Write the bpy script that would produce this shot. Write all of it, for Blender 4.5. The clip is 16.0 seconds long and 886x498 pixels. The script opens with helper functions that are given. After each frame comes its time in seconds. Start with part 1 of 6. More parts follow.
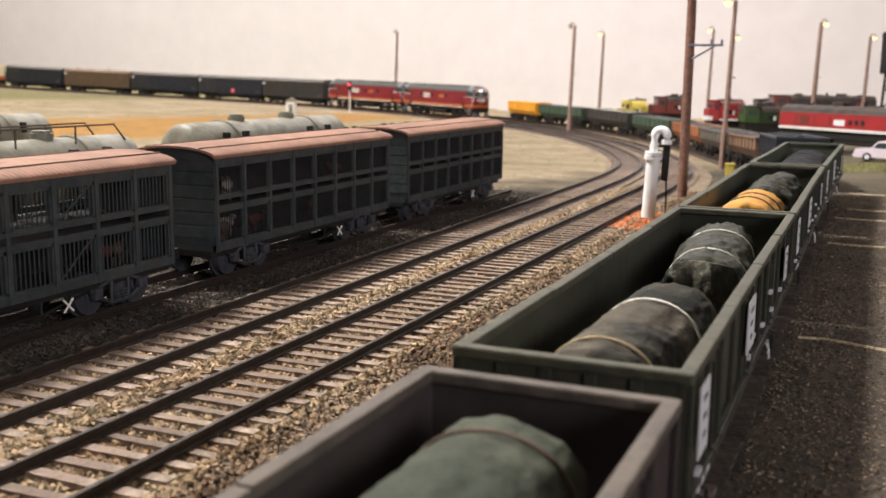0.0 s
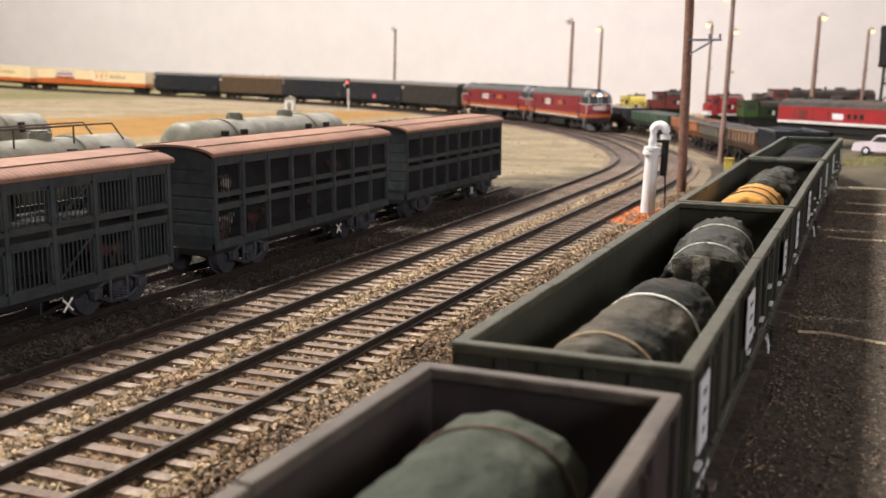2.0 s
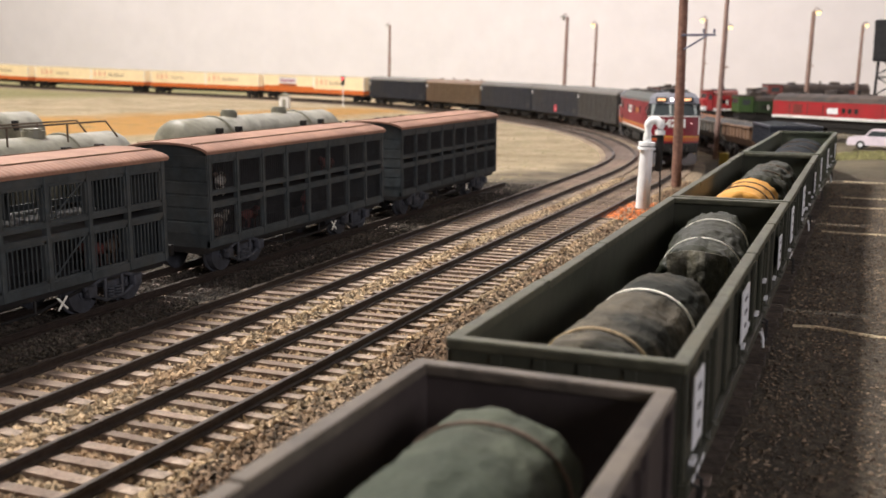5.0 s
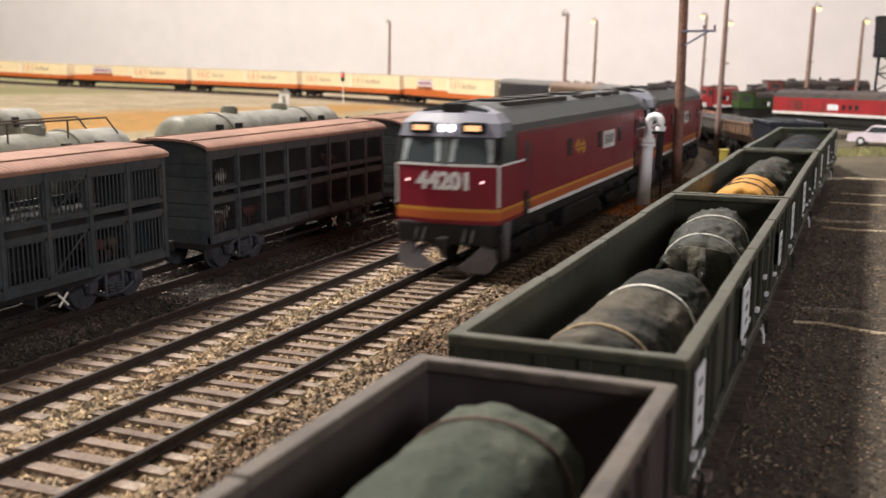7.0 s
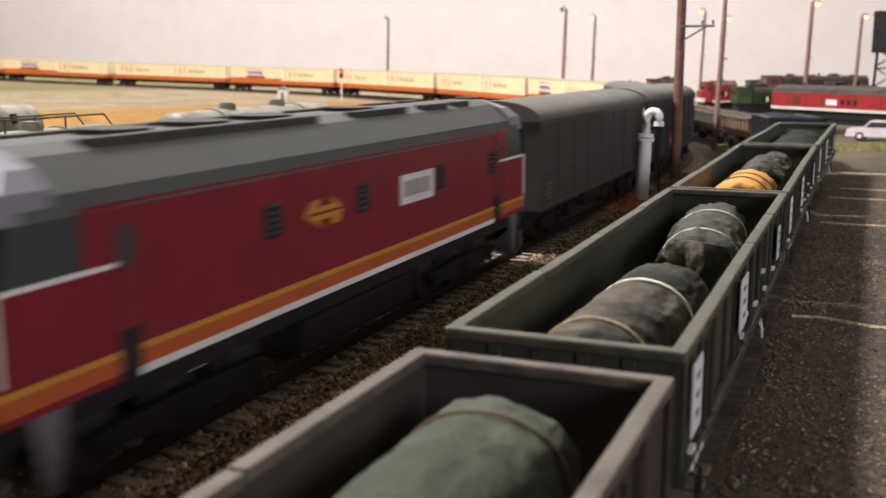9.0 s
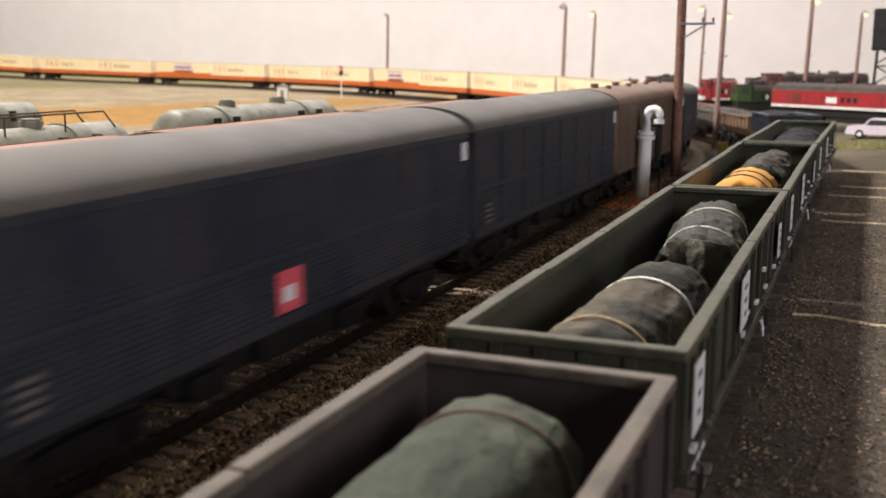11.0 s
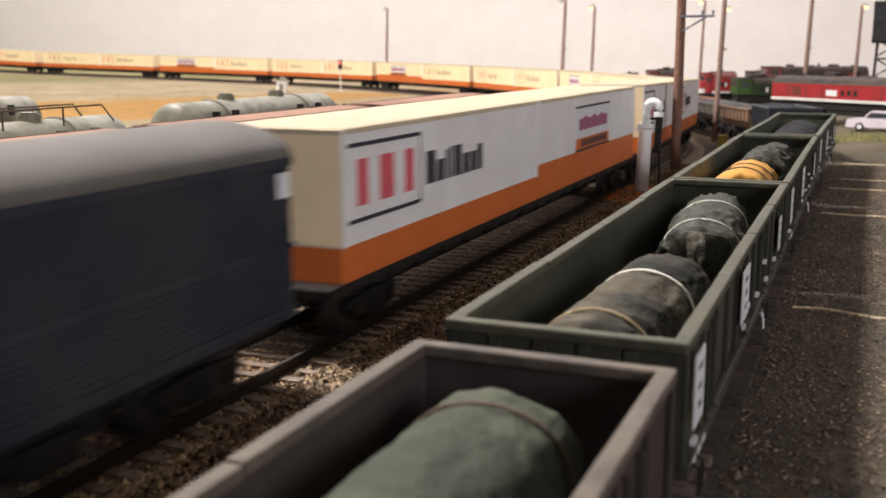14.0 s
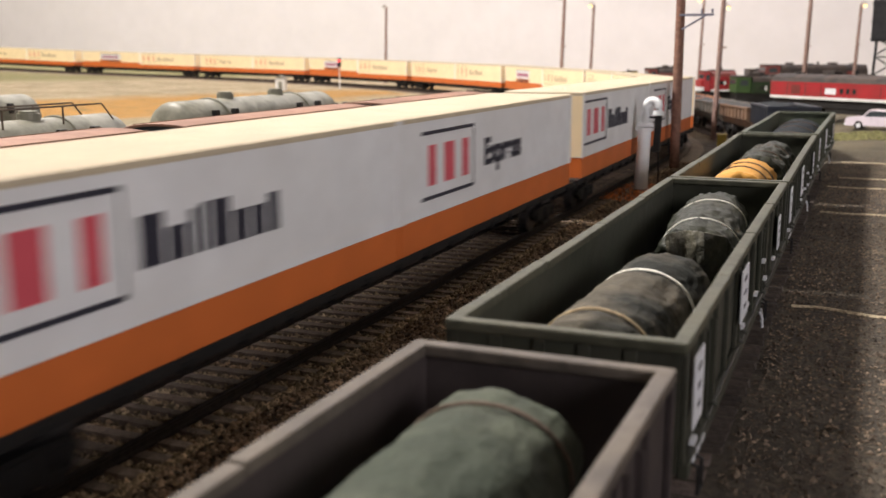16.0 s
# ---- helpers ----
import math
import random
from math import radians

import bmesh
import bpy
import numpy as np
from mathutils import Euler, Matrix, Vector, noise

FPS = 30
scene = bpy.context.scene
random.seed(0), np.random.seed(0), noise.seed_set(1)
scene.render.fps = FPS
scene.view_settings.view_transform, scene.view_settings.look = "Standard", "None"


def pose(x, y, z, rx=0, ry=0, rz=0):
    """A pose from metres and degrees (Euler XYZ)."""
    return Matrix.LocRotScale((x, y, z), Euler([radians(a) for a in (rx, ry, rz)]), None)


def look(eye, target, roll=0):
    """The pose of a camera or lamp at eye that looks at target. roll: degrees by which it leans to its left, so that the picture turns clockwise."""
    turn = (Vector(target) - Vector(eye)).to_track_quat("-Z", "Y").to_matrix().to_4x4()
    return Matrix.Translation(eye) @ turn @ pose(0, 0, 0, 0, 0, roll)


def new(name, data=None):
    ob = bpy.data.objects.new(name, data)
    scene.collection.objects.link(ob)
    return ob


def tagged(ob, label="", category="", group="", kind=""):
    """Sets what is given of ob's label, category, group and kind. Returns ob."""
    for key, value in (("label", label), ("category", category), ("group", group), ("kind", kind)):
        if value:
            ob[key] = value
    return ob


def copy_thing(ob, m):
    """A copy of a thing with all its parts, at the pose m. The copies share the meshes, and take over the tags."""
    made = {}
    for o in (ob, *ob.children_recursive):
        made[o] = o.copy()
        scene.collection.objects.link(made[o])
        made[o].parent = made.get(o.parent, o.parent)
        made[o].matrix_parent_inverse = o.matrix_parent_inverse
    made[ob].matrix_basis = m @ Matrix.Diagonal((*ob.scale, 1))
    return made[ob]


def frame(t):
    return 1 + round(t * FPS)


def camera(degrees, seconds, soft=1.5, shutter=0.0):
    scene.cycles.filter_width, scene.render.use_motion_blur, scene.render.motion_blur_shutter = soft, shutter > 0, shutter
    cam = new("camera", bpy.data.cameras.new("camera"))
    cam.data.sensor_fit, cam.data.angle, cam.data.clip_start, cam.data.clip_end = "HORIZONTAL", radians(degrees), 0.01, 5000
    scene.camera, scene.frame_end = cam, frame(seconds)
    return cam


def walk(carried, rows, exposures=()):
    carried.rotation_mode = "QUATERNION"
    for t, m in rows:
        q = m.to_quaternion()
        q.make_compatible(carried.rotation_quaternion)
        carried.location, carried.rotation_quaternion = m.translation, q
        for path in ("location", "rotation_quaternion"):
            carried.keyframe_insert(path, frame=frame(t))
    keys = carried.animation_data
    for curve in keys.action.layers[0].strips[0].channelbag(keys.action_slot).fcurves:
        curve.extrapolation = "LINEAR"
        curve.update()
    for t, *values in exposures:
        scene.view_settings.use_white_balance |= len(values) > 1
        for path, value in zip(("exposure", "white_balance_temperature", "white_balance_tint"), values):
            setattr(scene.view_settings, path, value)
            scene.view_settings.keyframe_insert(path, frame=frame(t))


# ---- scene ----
cam = camera(47.63, 16.0, soft=1.6, shutter=0.6)
cam.data.dof.use_dof, cam.data.dof.focus_distance, cam.data.dof.aperture_fstop = True, 0.27, 44
PATH = [
    (0, (0.04993, -0.12093, 0.06181), (-0.14277, 0.33255, -0.02317), 0.710),
    (0.5, (0.05016, -0.12123, 0.06194), (-0.14233, 0.33229, -0.02330), 0.607),
    (1, (0.05006, -0.12085, 0.06184), (-0.14216, 0.33274, -0.02368), 0.507),
    (1.5, (0.05009, -0.12078, 0.06181), (-0.14181, 0.33282, -0.02431), 0.437),
    (2, (0.05008, -0.12076, 0.06173), (-0.14244, 0.33252, -0.02475), 0.291),
    (2.5, (0.05011, -0.12076, 0.06178), (-0.14253, 0.33229, -0.02559), 0.396),
    (3, (0.05022, -0.12112, 0.06185), (-0.14219, 0.33203, -0.02551), 0.303),
    (3.5, (0.05031, -0.12119, 0.06187), (-0.14144, 0.33218, -0.02579), 0.257),
    (4, (0.05033, -0.12101, 0.06184), (-0.14084, 0.33258, -0.02597), 0.151),
    (6.5, (0.05012, -0.12042, 0.06151), (-0.14015, 0.33325, -0.02785), -0.039),
    (7, (0.05015, -0.12072, 0.06160), (-0.14024, 0.33279, -0.02831), 0.003),
    (7.5, (0.04999, -0.12049, 0.06157), (-0.14059, 0.33286, -0.02873), 0.093),
    (8, (0.04999, -0.12015, 0.06129), (-0.14051, 0.33317, -0.02930), 0.116),
    (8.5, (0.04998, -0.11988, 0.06126), (-0.13997, 0.33358, -0.02982), -0.001),
    (9, (0.05036, -0.12063, 0.06125), (-0.13953, 0.33275, -0.03037), -0.140),
    (11.5, (0.04995, -0.12022, 0.06129), (-0.13955, 0.33303, -0.03174), -0.092),
    (12, (0.04999, -0.12018, 0.06115), (-0.13961, 0.33298, -0.03214), -0.156),
    (12.5, (0.04999, -0.12028, 0.06116), (-0.13979, 0.33264, -0.03285), -0.121),
    (13, (0.04977, -0.11970, 0.06095), (-0.13955, 0.33334, -0.03347), -0.137),
    (13.5, (0.04988, -0.11984, 0.06091), (-0.13932, 0.33313, -0.03403), -0.207),
    (14, (0.04981, -0.11964, 0.06092), (-0.13941, 0.33315, -0.03488), -0.184),
    (14.5, (0.04971, -0.11989, 0.06087), (-0.13983, 0.33263, -0.03556), -0.081),
    (15, (0.04971, -0.11967, 0.06087), (-0.13992, 0.33279, -0.03565), -0.098),
    (15.5, (0.04981, -0.11991, 0.06116), (-0.13950, 0.33264, -0.03559), -0.129),
    (16, (0.04978, -0.12005, 0.06129), (-0.13889, 0.33275, -0.03555), -0.162),
]
walk(cam, [(t, look(eye, target, roll)) for t, eye, target, roll in PATH])

# ---- world and light ----
K = 0.001  # lengths below are in millimetres of the H0 layout
world = bpy.data.worlds.new("room_air")
scene.world = world
world.use_nodes = True
world.node_tree.nodes["Background"].inputs[0].default_value = (1.0, 0.9, 0.8, 1)
world.node_tree.nodes["Background"].inputs[1].default_value = 0.13
scene.view_settings.exposure = 0.0


# area lamps out of view, standing in for the room's lighting
def unseen_lamp(x, y, z, sx, sy, watts, color, aim=(0, 0, -1)):
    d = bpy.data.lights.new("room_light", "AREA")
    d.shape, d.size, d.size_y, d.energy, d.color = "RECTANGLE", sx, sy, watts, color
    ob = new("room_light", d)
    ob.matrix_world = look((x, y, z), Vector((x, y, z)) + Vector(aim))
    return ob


unseen_lamp(-1.9, 2.5, 1.40, 4.6, 0.6, 83, (1.0, 0.93, 0.955))
unseen_lamp(-0.90, 0.10, 1.30, 0.2, 0.16, 49, (1.0, 0.935, 0.88), aim=(0.55, 0.1, -0.85))
# unseen warm lamp, added to brighten the far-left line
unseen_lamp(-2.3, 0.4, 1.40, 1.0, 0.4, 36, (1.0, 0.86, 0.66), aim=(-0.05, 1.0, -0.9))
# low unseen lamp behind the view, added to light right-facing sides
unseen_lamp(1.6, -0.9, 0.60, 0.7, 0.5, 16, (1.0, 0.93, 0.96), aim=(-0.8, 0.6, -0.28))


# ---- materials ----
def mat(name, color, rough=0.7, metal=0.0, vary=0.25, scale=0.3, bump=0.2, spec=0.4, dirt=None, dirt_amount=0.4, dirt_scale=0.05, wear=0.0,
        obj_vary=0.0, island=0.0, coat=0.0):
    """Paint or stuff with fine grain (scale: features per millimetre), broad stains and relief."""
    m = bpy.data.materials.new(name)
    m.use_nodes = True
    nt = m.node_tree
    b = nt.nodes["Principled BSDF"]
    N, L = nt.nodes.new, nt.links.new
    co = N("ShaderNodeTexCoord").outputs["Object"]
    n1, n2 = N("ShaderNodeTexNoise"), N("ShaderNodeTexNoise")
    for n, s in ((n1, scale / K), (n2, dirt_scale / K)):
        L(co, n.inputs["Vector"])
        n.inputs["Scale"].default_value, n.inputs["Detail"].default_value, n.inputs["Roughness"].default_value = s, 5, 0.6
    lo = [c * (1 - vary) for c in color]
    hi = [min(1, c * (1 + vary)) for c in color]
    ramp = N("ShaderNodeMix")
    ramp.data_type = "RGBA"
    ramp.inputs[6].default_value, ramp.inputs[7].default_value = (*lo, 1), (*hi, 1)
    spread = N("ShaderNodeMapRange")
    spread.inputs[1].default_value, spread.inputs[2].default_value = 0.36, 0.64
    L(n1.outputs["Fac"], spread.inputs[0])
    L(spread.outputs[0], ramp.inputs[0])
    col = ramp.outputs[2]
    if dirt:
        mr = N("ShaderNodeMapRange")
        mr.inputs[1].default_value, mr.inputs[2].default_value, mr.inputs[4].default_value = 0.44, 0.62, dirt_amount
        L(n2.outputs["Fac"], mr.inputs[0])
        mx = N("ShaderNodeMix")
        mx.data_type = "RGBA"
        L(mr.outputs[0], mx.inputs[0])
        L(col, mx.inputs[6])
        mx.inputs[7].default_value = (*dirt, 1)
        col = mx.outputs[2]
    for amount, out in ((obj_vary, None), (island, "island")):
        if amount:
            rnd = N("ShaderNodeNewGeometry").outputs["Random Per Island"] if out else N("ShaderNodeObjectInfo").outputs["Random"]
            mr = N("ShaderNodeMapRange")
            mr.inputs[3].default_value, mr.inputs[4].default_value = 1 - amount, 1 + amount
            L(rnd, mr.inputs[0])
            mx = N("ShaderNodeMix")
            mx.data_type, mx.blend_type = "RGBA", "MULTIPLY"
            mx.inputs[0].default_value = 1
            L(col, mx.inputs[6])
            L(mr.outputs[0], mx.inputs[7])
            col = mx.outputs[2]
    L(col, b.inputs["Base Color"])
    rr = N("ShaderNodeMapRange")
    rr.inputs[3].default_value, rr.inputs[4].default_value = max(0.05, rough - 0.12), min(1, rough + 0.12)
    L(n2.outputs["Fac"], rr.inputs[0])
    L(rr.outputs[0], b.inputs["Roughness"])
    b.inputs["Metallic"].default_value, b.inputs["Specular IOR Level"].default_value, b.inputs["Coat Weight"].default_value = metal, spec, coat
    if bump:
        bp = N("ShaderNodeBump")
        bp.inputs["Strength"].default_value, bp.inputs["Distance"].default_value = min(1.0, bump * 1.3), 1.2 * K * min(1.0, 0.3 / scale)
        L(n1.outputs["Fac"], bp.inputs["Height"])
        L(bp.outputs[0], b.inputs["Normal"])
    return m


def glow(name, color, strength):
    m = bpy.data.materials.new(name)
    m.use_nodes = True
    b = m.node_tree.nodes["Principled BSDF"]
    b.inputs["Base Color"].default_value = (*color, 1)
    b.inputs["Emission Color"].default_value, b.inputs["Emission Strength"].default_value = (*color, 1), strength
    return m


def glass(name, color, rough=0.08):
    m = bpy.data.materials.new(name)
    m.use_nodes = True
    b = m.node_tree.nodes["Principled BSDF"]
    b.inputs["Base Color"].default_value, b.inputs["Roughness"].default_value, b.inputs["Specular IOR Level"].default_value = (*color, 1), max(rough, 0.14), 0.4
    return m


M_RAIL = mat("rail_rust", (0.042, 0.031, 0.026), 0.55, 0.3, 0.3, 0.8)
M_RAILTOP = mat("rail_head", (0.060, 0.050, 0.044), 0.6, 0.3, 0.3, 0.6)
M_SLEEPER = mat("sleeper_wood", (0.285, 0.225, 0.18), 0.85, 0, 0.35, 0.7, 0.5, dirt=(0.13, 0.085, 0.068), dirt_amount=0.6, dirt_scale=0.15, obj_vary=0.25)
# darker copy of the sleeper wood, for the dimness under the wagons
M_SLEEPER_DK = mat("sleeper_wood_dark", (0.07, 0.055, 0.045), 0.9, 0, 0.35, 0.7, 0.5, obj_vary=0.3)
M_SLEEPER2 = mat("sleeper_wood_joined", (0.18, 0.14, 0.12), 0.85, 0, 0.35, 0.7, 0.5, island=0.22)
M_STONE = mat("ballast_stone", (0.37, 0.285, 0.185), 0.9, 0, 0.3, 0.5, 0.3, dirt=(0.25, 0.155, 0.09), dirt_amount=0.6, dirt_scale=0.035, island=0.75)
M_STONE_BR = mat("ballast_stone_brown", (0.27, 0.20, 0.135), 0.9, 0, 0.3, 0.5, 0.3, dirt=(0.15, 0.095, 0.06), dirt_amount=0.8, dirt_scale=0.03, island=0.8)
M_CINDER = mat("cinder_grit", (0.185, 0.138, 0.098), 0.95, 0, 0.3, 0.6, 0.1, dirt=(0.07, 0.055, 0.042), dirt_amount=0.8, dirt_scale=0.02, island=0.7)
M_PEBBLE = mat("yard_pebble", (0.15, 0.115, 0.084), 0.95, 0, 0.3, 0.6, 0.1, island=0.45)
M_WAGON_BROWN = mat("wagon_brown", (0.040, 0.031, 0.031), 0.65, 0, 0.15, 0.2, 0.12, dirt=(0.052, 0.040, 0.037), dirt_scale=0.03)
M_WAGON_GREEN = mat("wagon_green", (0.033, 0.036, 0.025), 0.55, 0, 0.15, 0.2, 0.12, dirt=(0.052, 0.05, 0.04), dirt_scale=0.03)
M_WAGON_GREEN2 = mat("wagon_green_light", (0.055, 0.066, 0.045), 0.6, 0, 0.15, 0.2, 0.12, dirt=(0.12, 0.11, 0.08), dirt_scale=0.03)
M_WAGON_IN = mat("wagon_inside", (0.030, 0.027, 0.026), 0.75, 0, 0.2, 0.2, 0.1, dirt=(0.038, 0.034, 0.03))
M_RAIL_GREEN = mat("worn_green_rail", (0.055, 0.056, 0.038), 0.6, 0, 0.3, 0.25, 0.2, dirt=(0.085, 0.08, 0.055), dirt_amount=0.6, dirt_scale=0.08)
M_RAIL_BROWN = mat("worn_brown_rail", (0.088, 0.074, 0.062), 0.6, 0, 0.3, 0.25, 0.2, dirt=(0.13, 0.108, 0.086), dirt_amount=0.6, dirt_scale=0.08)
M_BLACK = mat("black_steel", (0.013, 0.0125, 0.013), 0.6, 0.1, 0.3, 0.5, 0.1, dirt=(0.024, 0.021, 0.018), dirt_amount=0.35, dirt_scale=0.1)
M_WHEEL = mat("wheel_steel", (0.06, 0.055, 0.055), 0.45, 0.5, 0.3, 0.4, 0.05)
M_SHEEP = mat("stock_van_grey", (0.036, 0.045, 0.050), 0.65, 0, 0.25, 0.3, 0.2, dirt=(0.062, 0.062, 0.058), dirt_amount=0.45, dirt_scale=0.08)
M_BOGIE = mat("bogie_blue_grey", (0.062, 0.066, 0.080), 0.6, 0.1, 0.3, 0.4, 0.2, dirt=(0.03, 0.028, 0.028), dirt_amount=0.6, dirt_scale=0.12)
M_SHEEPWHITE = mat("sheep_dirty_white", (0.34, 0.32, 0.29), 0.9, 0, 0.3, 0.4, 0.4)
M_SHEEPRED = mat("sheep_dark_red", (0.10, 0.028, 0.024), 0.9, 0, 0.3, 0.4, 0.4)
M_SHEEPBR = mat("sheep_brown", (0.09, 0.06, 0.045), 0.9, 0, 0.3, 0.4, 0.4)
# near-black paint that puts the vans' inner shade into the colour
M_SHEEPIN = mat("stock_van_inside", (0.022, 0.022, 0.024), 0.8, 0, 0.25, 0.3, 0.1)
M_ROOF = mat("roof_red_oxide", (0.31, 0.172, 0.122), 0.7, 0, 0.15, 0.15, 0.1, dirt=(0.20, 0.112, 0.085), dirt_amount=0.6, dirt_scale=0.04)
M_TARP = mat("tarpaulin_green", (0.054, 0.063, 0.044), 0.75, 0, 0.35, 0.22, 0.9, 0.3, dirt=(0.030, 0.040, 0.028), dirt_amount=0.75, dirt_scale=0.07)
M_TARPG = mat("tarpaulin_grey", (0.082, 0.070, 0.050), 0.75, 0, 0.3, 0.25, 0.8, 0.3, dirt=(0.010, 0.012, 0.009), dirt_amount=1.0, dirt_scale=0.055)
M_TARPD = mat("tarpaulin_dark", (0.015, 0.018, 0.011), 0.55, 0, 0.45, 0.25, 0.9, 0.3, dirt=(0.036, 0.036, 0.023), dirt_amount=0.6, dirt_scale=0.08)
M_FLAP = mat("tarpaulin_flap", (0.085, 0.080, 0.058), 0.5, 0, 0.4, 0.3, 0.9, 0.4, dirt=(0.02, 0.022, 0.016), dirt_amount=0.8, dirt_scale=0.12)
M_PLOUGH = mat("plough_pale_grey", (0.15, 0.15, 0.17), 0.55, 0, 0.2, 0.2, 0.1, dirt=(0.12, 0.11, 0.11), dirt_amount=0.7, dirt_scale=0.08)
M_COVER = mat("cover_navy", (0.018, 0.022, 0.027), 0.85, 0, 0.35, 0.2, 0.9, 0.15)
M_TARPY = mat("tarpaulin_yellow", (0.54, 0.265, 0.045), 0.65, 0, 0.15, 0.2, 0.3)
M_ROPE = mat("rope_white", (0.82, 0.80, 0.72), 0.85, 0, 0.2, 1.0, 0.3)
M_ROPET = mat("rope_tan", (0.36, 0.28, 0.17), 0.85, 0, 0.2, 1.0, 0.3)
M_ROPED = mat("rope_dark", (0.11, 0.08, 0.06), 0.85, 0, 0.2, 1.0, 0.3)
M_WHITE = mat("white_paint", (0.72, 0.72, 0.72), 0.5, 0, 0.06, 0.2, 0.05, dirt=(0.5, 0.48, 0.44), dirt_amount=0.4)
M_PLATE = mat("white_plate", (0.70, 0.72, 0.76), 0.5, 0, 0.05, 0.2, 0.0)
M_INK = mat("dark_lettering", (0.03, 0.03, 0.045), 0.6, 0, 0.1, 0.4, 0.0)
M_LRED = mat("loco_red", (0.205, 0.016, 0.031), 0.38, 0, 0.10, 0.1, 0.03, dirt=(0.165, 0.02, 0.024), dirt_amount=0.5, dirt_scale=0.02)
M_LGREY = mat("loco_roof_grey", (0.068, 0.078, 0.077), 0.7, 0, 0.1, 0.1, 0.05, dirt=(0.09, 0.085, 0.08), dirt_amount=0.6, dirt_scale=0.04)
M_HOOD = mat("loco_hood_grey", (0.20, 0.205, 0.245), 0.45, 0, 0.06, 0.1, 0.03, dirt=(0.18, 0.18, 0.20), dirt_amount=0.4, dirt_scale=0.04)
M_LORANGE = mat("stripe_orange", (0.40, 0.095, 0.03), 0.4, 0, 0.06, 0.1, 0.0)
M_LYELLOW = mat("stripe_yellow", (0.50, 0.24, 0.04), 0.4, 0, 0.06, 0.1, 0.0)
M_ROOFDK = mat("roof_grille_dark", (0.05, 0.045, 0.042), 0.7, 0, 0.3, 0.3, 0.2)
M_GLASS = glass("cab_glass", (0.05, 0.06, 0.065))
# windscreen reflection of pale surroundings, put into the base colour
M_PALEPANE = glass("cab_glass_lit", (0.33, 0.37, 0.37), 0.25)
M_HEAD = glow("headlight_glow", (1.0, 0.93, 0.95), 4)
M_NUMB = glow("number_box_glow", (1.0, 0.56, 0.28), 0.9)
M_MARK = glow("marker_glow", (1.0, 0.6, 0.6), 2)
M_BULB = glow("lamp_bulb_glow", (1.0, 0.70, 0.30), 2.2)
M_SHADE = mat("lamp_shade_enamel", (0.30, 0.29, 0.27), 0.5, 0, 0.1, 0.3, 0.05)
M_VAN_DK = mat("van_blue_black", (0.021, 0.026, 0.040), 0.55, 0, 0.15, 0.15, 0.05, dirt=(0.06, 0.055, 0.05), dirt_amount=0.4, dirt_scale=0.03)
M_VAN_GR = mat("van_grey", (0.042, 0.041, 0.043), 0.6, 0, 0.15, 0.15, 0.05, dirt=(0.06, 0.053, 0.047), dirt_amount=0.4, dirt_scale=0.03)
M_VAN_BR = mat("van_brown", (0.118, 0.082, 0.054), 0.6, 0, 0.12, 0.15, 0.05, dirt=(0.12, 0.08, 0.055), dirt_amount=0.5, dirt_scale=0.03)
M_VROOF = mat("van_roof_grey", (0.105, 0.100, 0.092), 0.6, 0, 0.12, 0.1, 0.05, dirt=(0.10, 0.09, 0.08), dirt_amount=0.5, dirt_scale=0.03)
M_VROOFB = mat("van_roof_brown", (0.18, 0.12, 0.085), 0.6, 0, 0.12, 0.1, 0.05, dirt=(0.15, 0.10, 0.07), dirt_amount=0.5, dirt_scale=0.03)
M_CONT = mat("container_white", (0.80, 0.81, 0.82), 0.45, 0, 0.05, 0.1, 0.02, dirt=(0.68, 0.67, 0.65), dirt_amount=0.4, dirt_scale=0.02)
# cream tint carries the warm light on the left sides
M_CCREAM = mat("container_yellowed_cream", (0.90, 0.76, 0.52), 0.5, 0, 0.05, 0.1, 0.02, dirt=(0.84, 0.70, 0.46), dirt_amount=0.4, dirt_scale=0.02)
M_CROOF = mat("container_roof_cream", (0.56, 0.48, 0.34), 0.5, 0, 0.05, 0.1, 0.02, dirt=(0.50, 0.43, 0.32), dirt_amount=0.4, dirt_scale=0.02)
M_CORANGE = mat("container_orange", (0.60, 0.15, 0.035), 0.45, 0, 0.06, 0.1, 0.02, dirt=(0.5, 0.13, 0.03), dirt_amount=0.4, dirt_scale=0.02)
M_SIGNRED = mat("sign_red", (0.65, 0.10, 0.13), 0.5, 0, 0.05, 0.1, 0.0)
# left-side marks: the washed-out brightness is mixed into these pale colours
M_PALERED = mat("sign_sun_faded", (0.74, 0.42, 0.27), 0.5, 0, 0.05, 0.1, 0.0)
M_PALEINK = mat("lettering_sun_faded", (0.52, 0.42, 0.28), 0.6, 0, 0.1, 0.4, 0.0)
M_SIGNPURPLE = mat("sign_purple", (0.33, 0.055, 0.15), 0.5, 0, 0.05, 0.1, 0.0)
M_TANK = mat("tank_grey", (0.23, 0.225, 0.18), 0.5, 0.0, 0.12, 0.15, 0.05, dirt=(0.085, 0.082, 0.058), dirt_amount=0.8, dirt_scale=0.06)
M_POLE = mat("pole_wood", (0.22, 0.115, 0.085), 0.8, 0, 0.25, 0.5, 0.4, dirt=(0.14, 0.08, 0.06), dirt_amount=0.5, dirt_scale=0.08)
M_LPOST = mat("lamp_post_wood", (0.28, 0.185, 0.16), 0.8, 0, 0.2, 0.5, 0.3)
M_ARM = mat("crossarm_blue", (0.15, 0.155, 0.21), 0.7, 0, 0.2, 0.5, 0.2)
M_CRANE = mat("crane_white", (0.88, 0.90, 0.92), 0.5, 0, 0.06, 0.2, 0.05, dirt=(0.66, 0.66, 0.64), dirt_amount=0.4, dirt_scale=0.1)
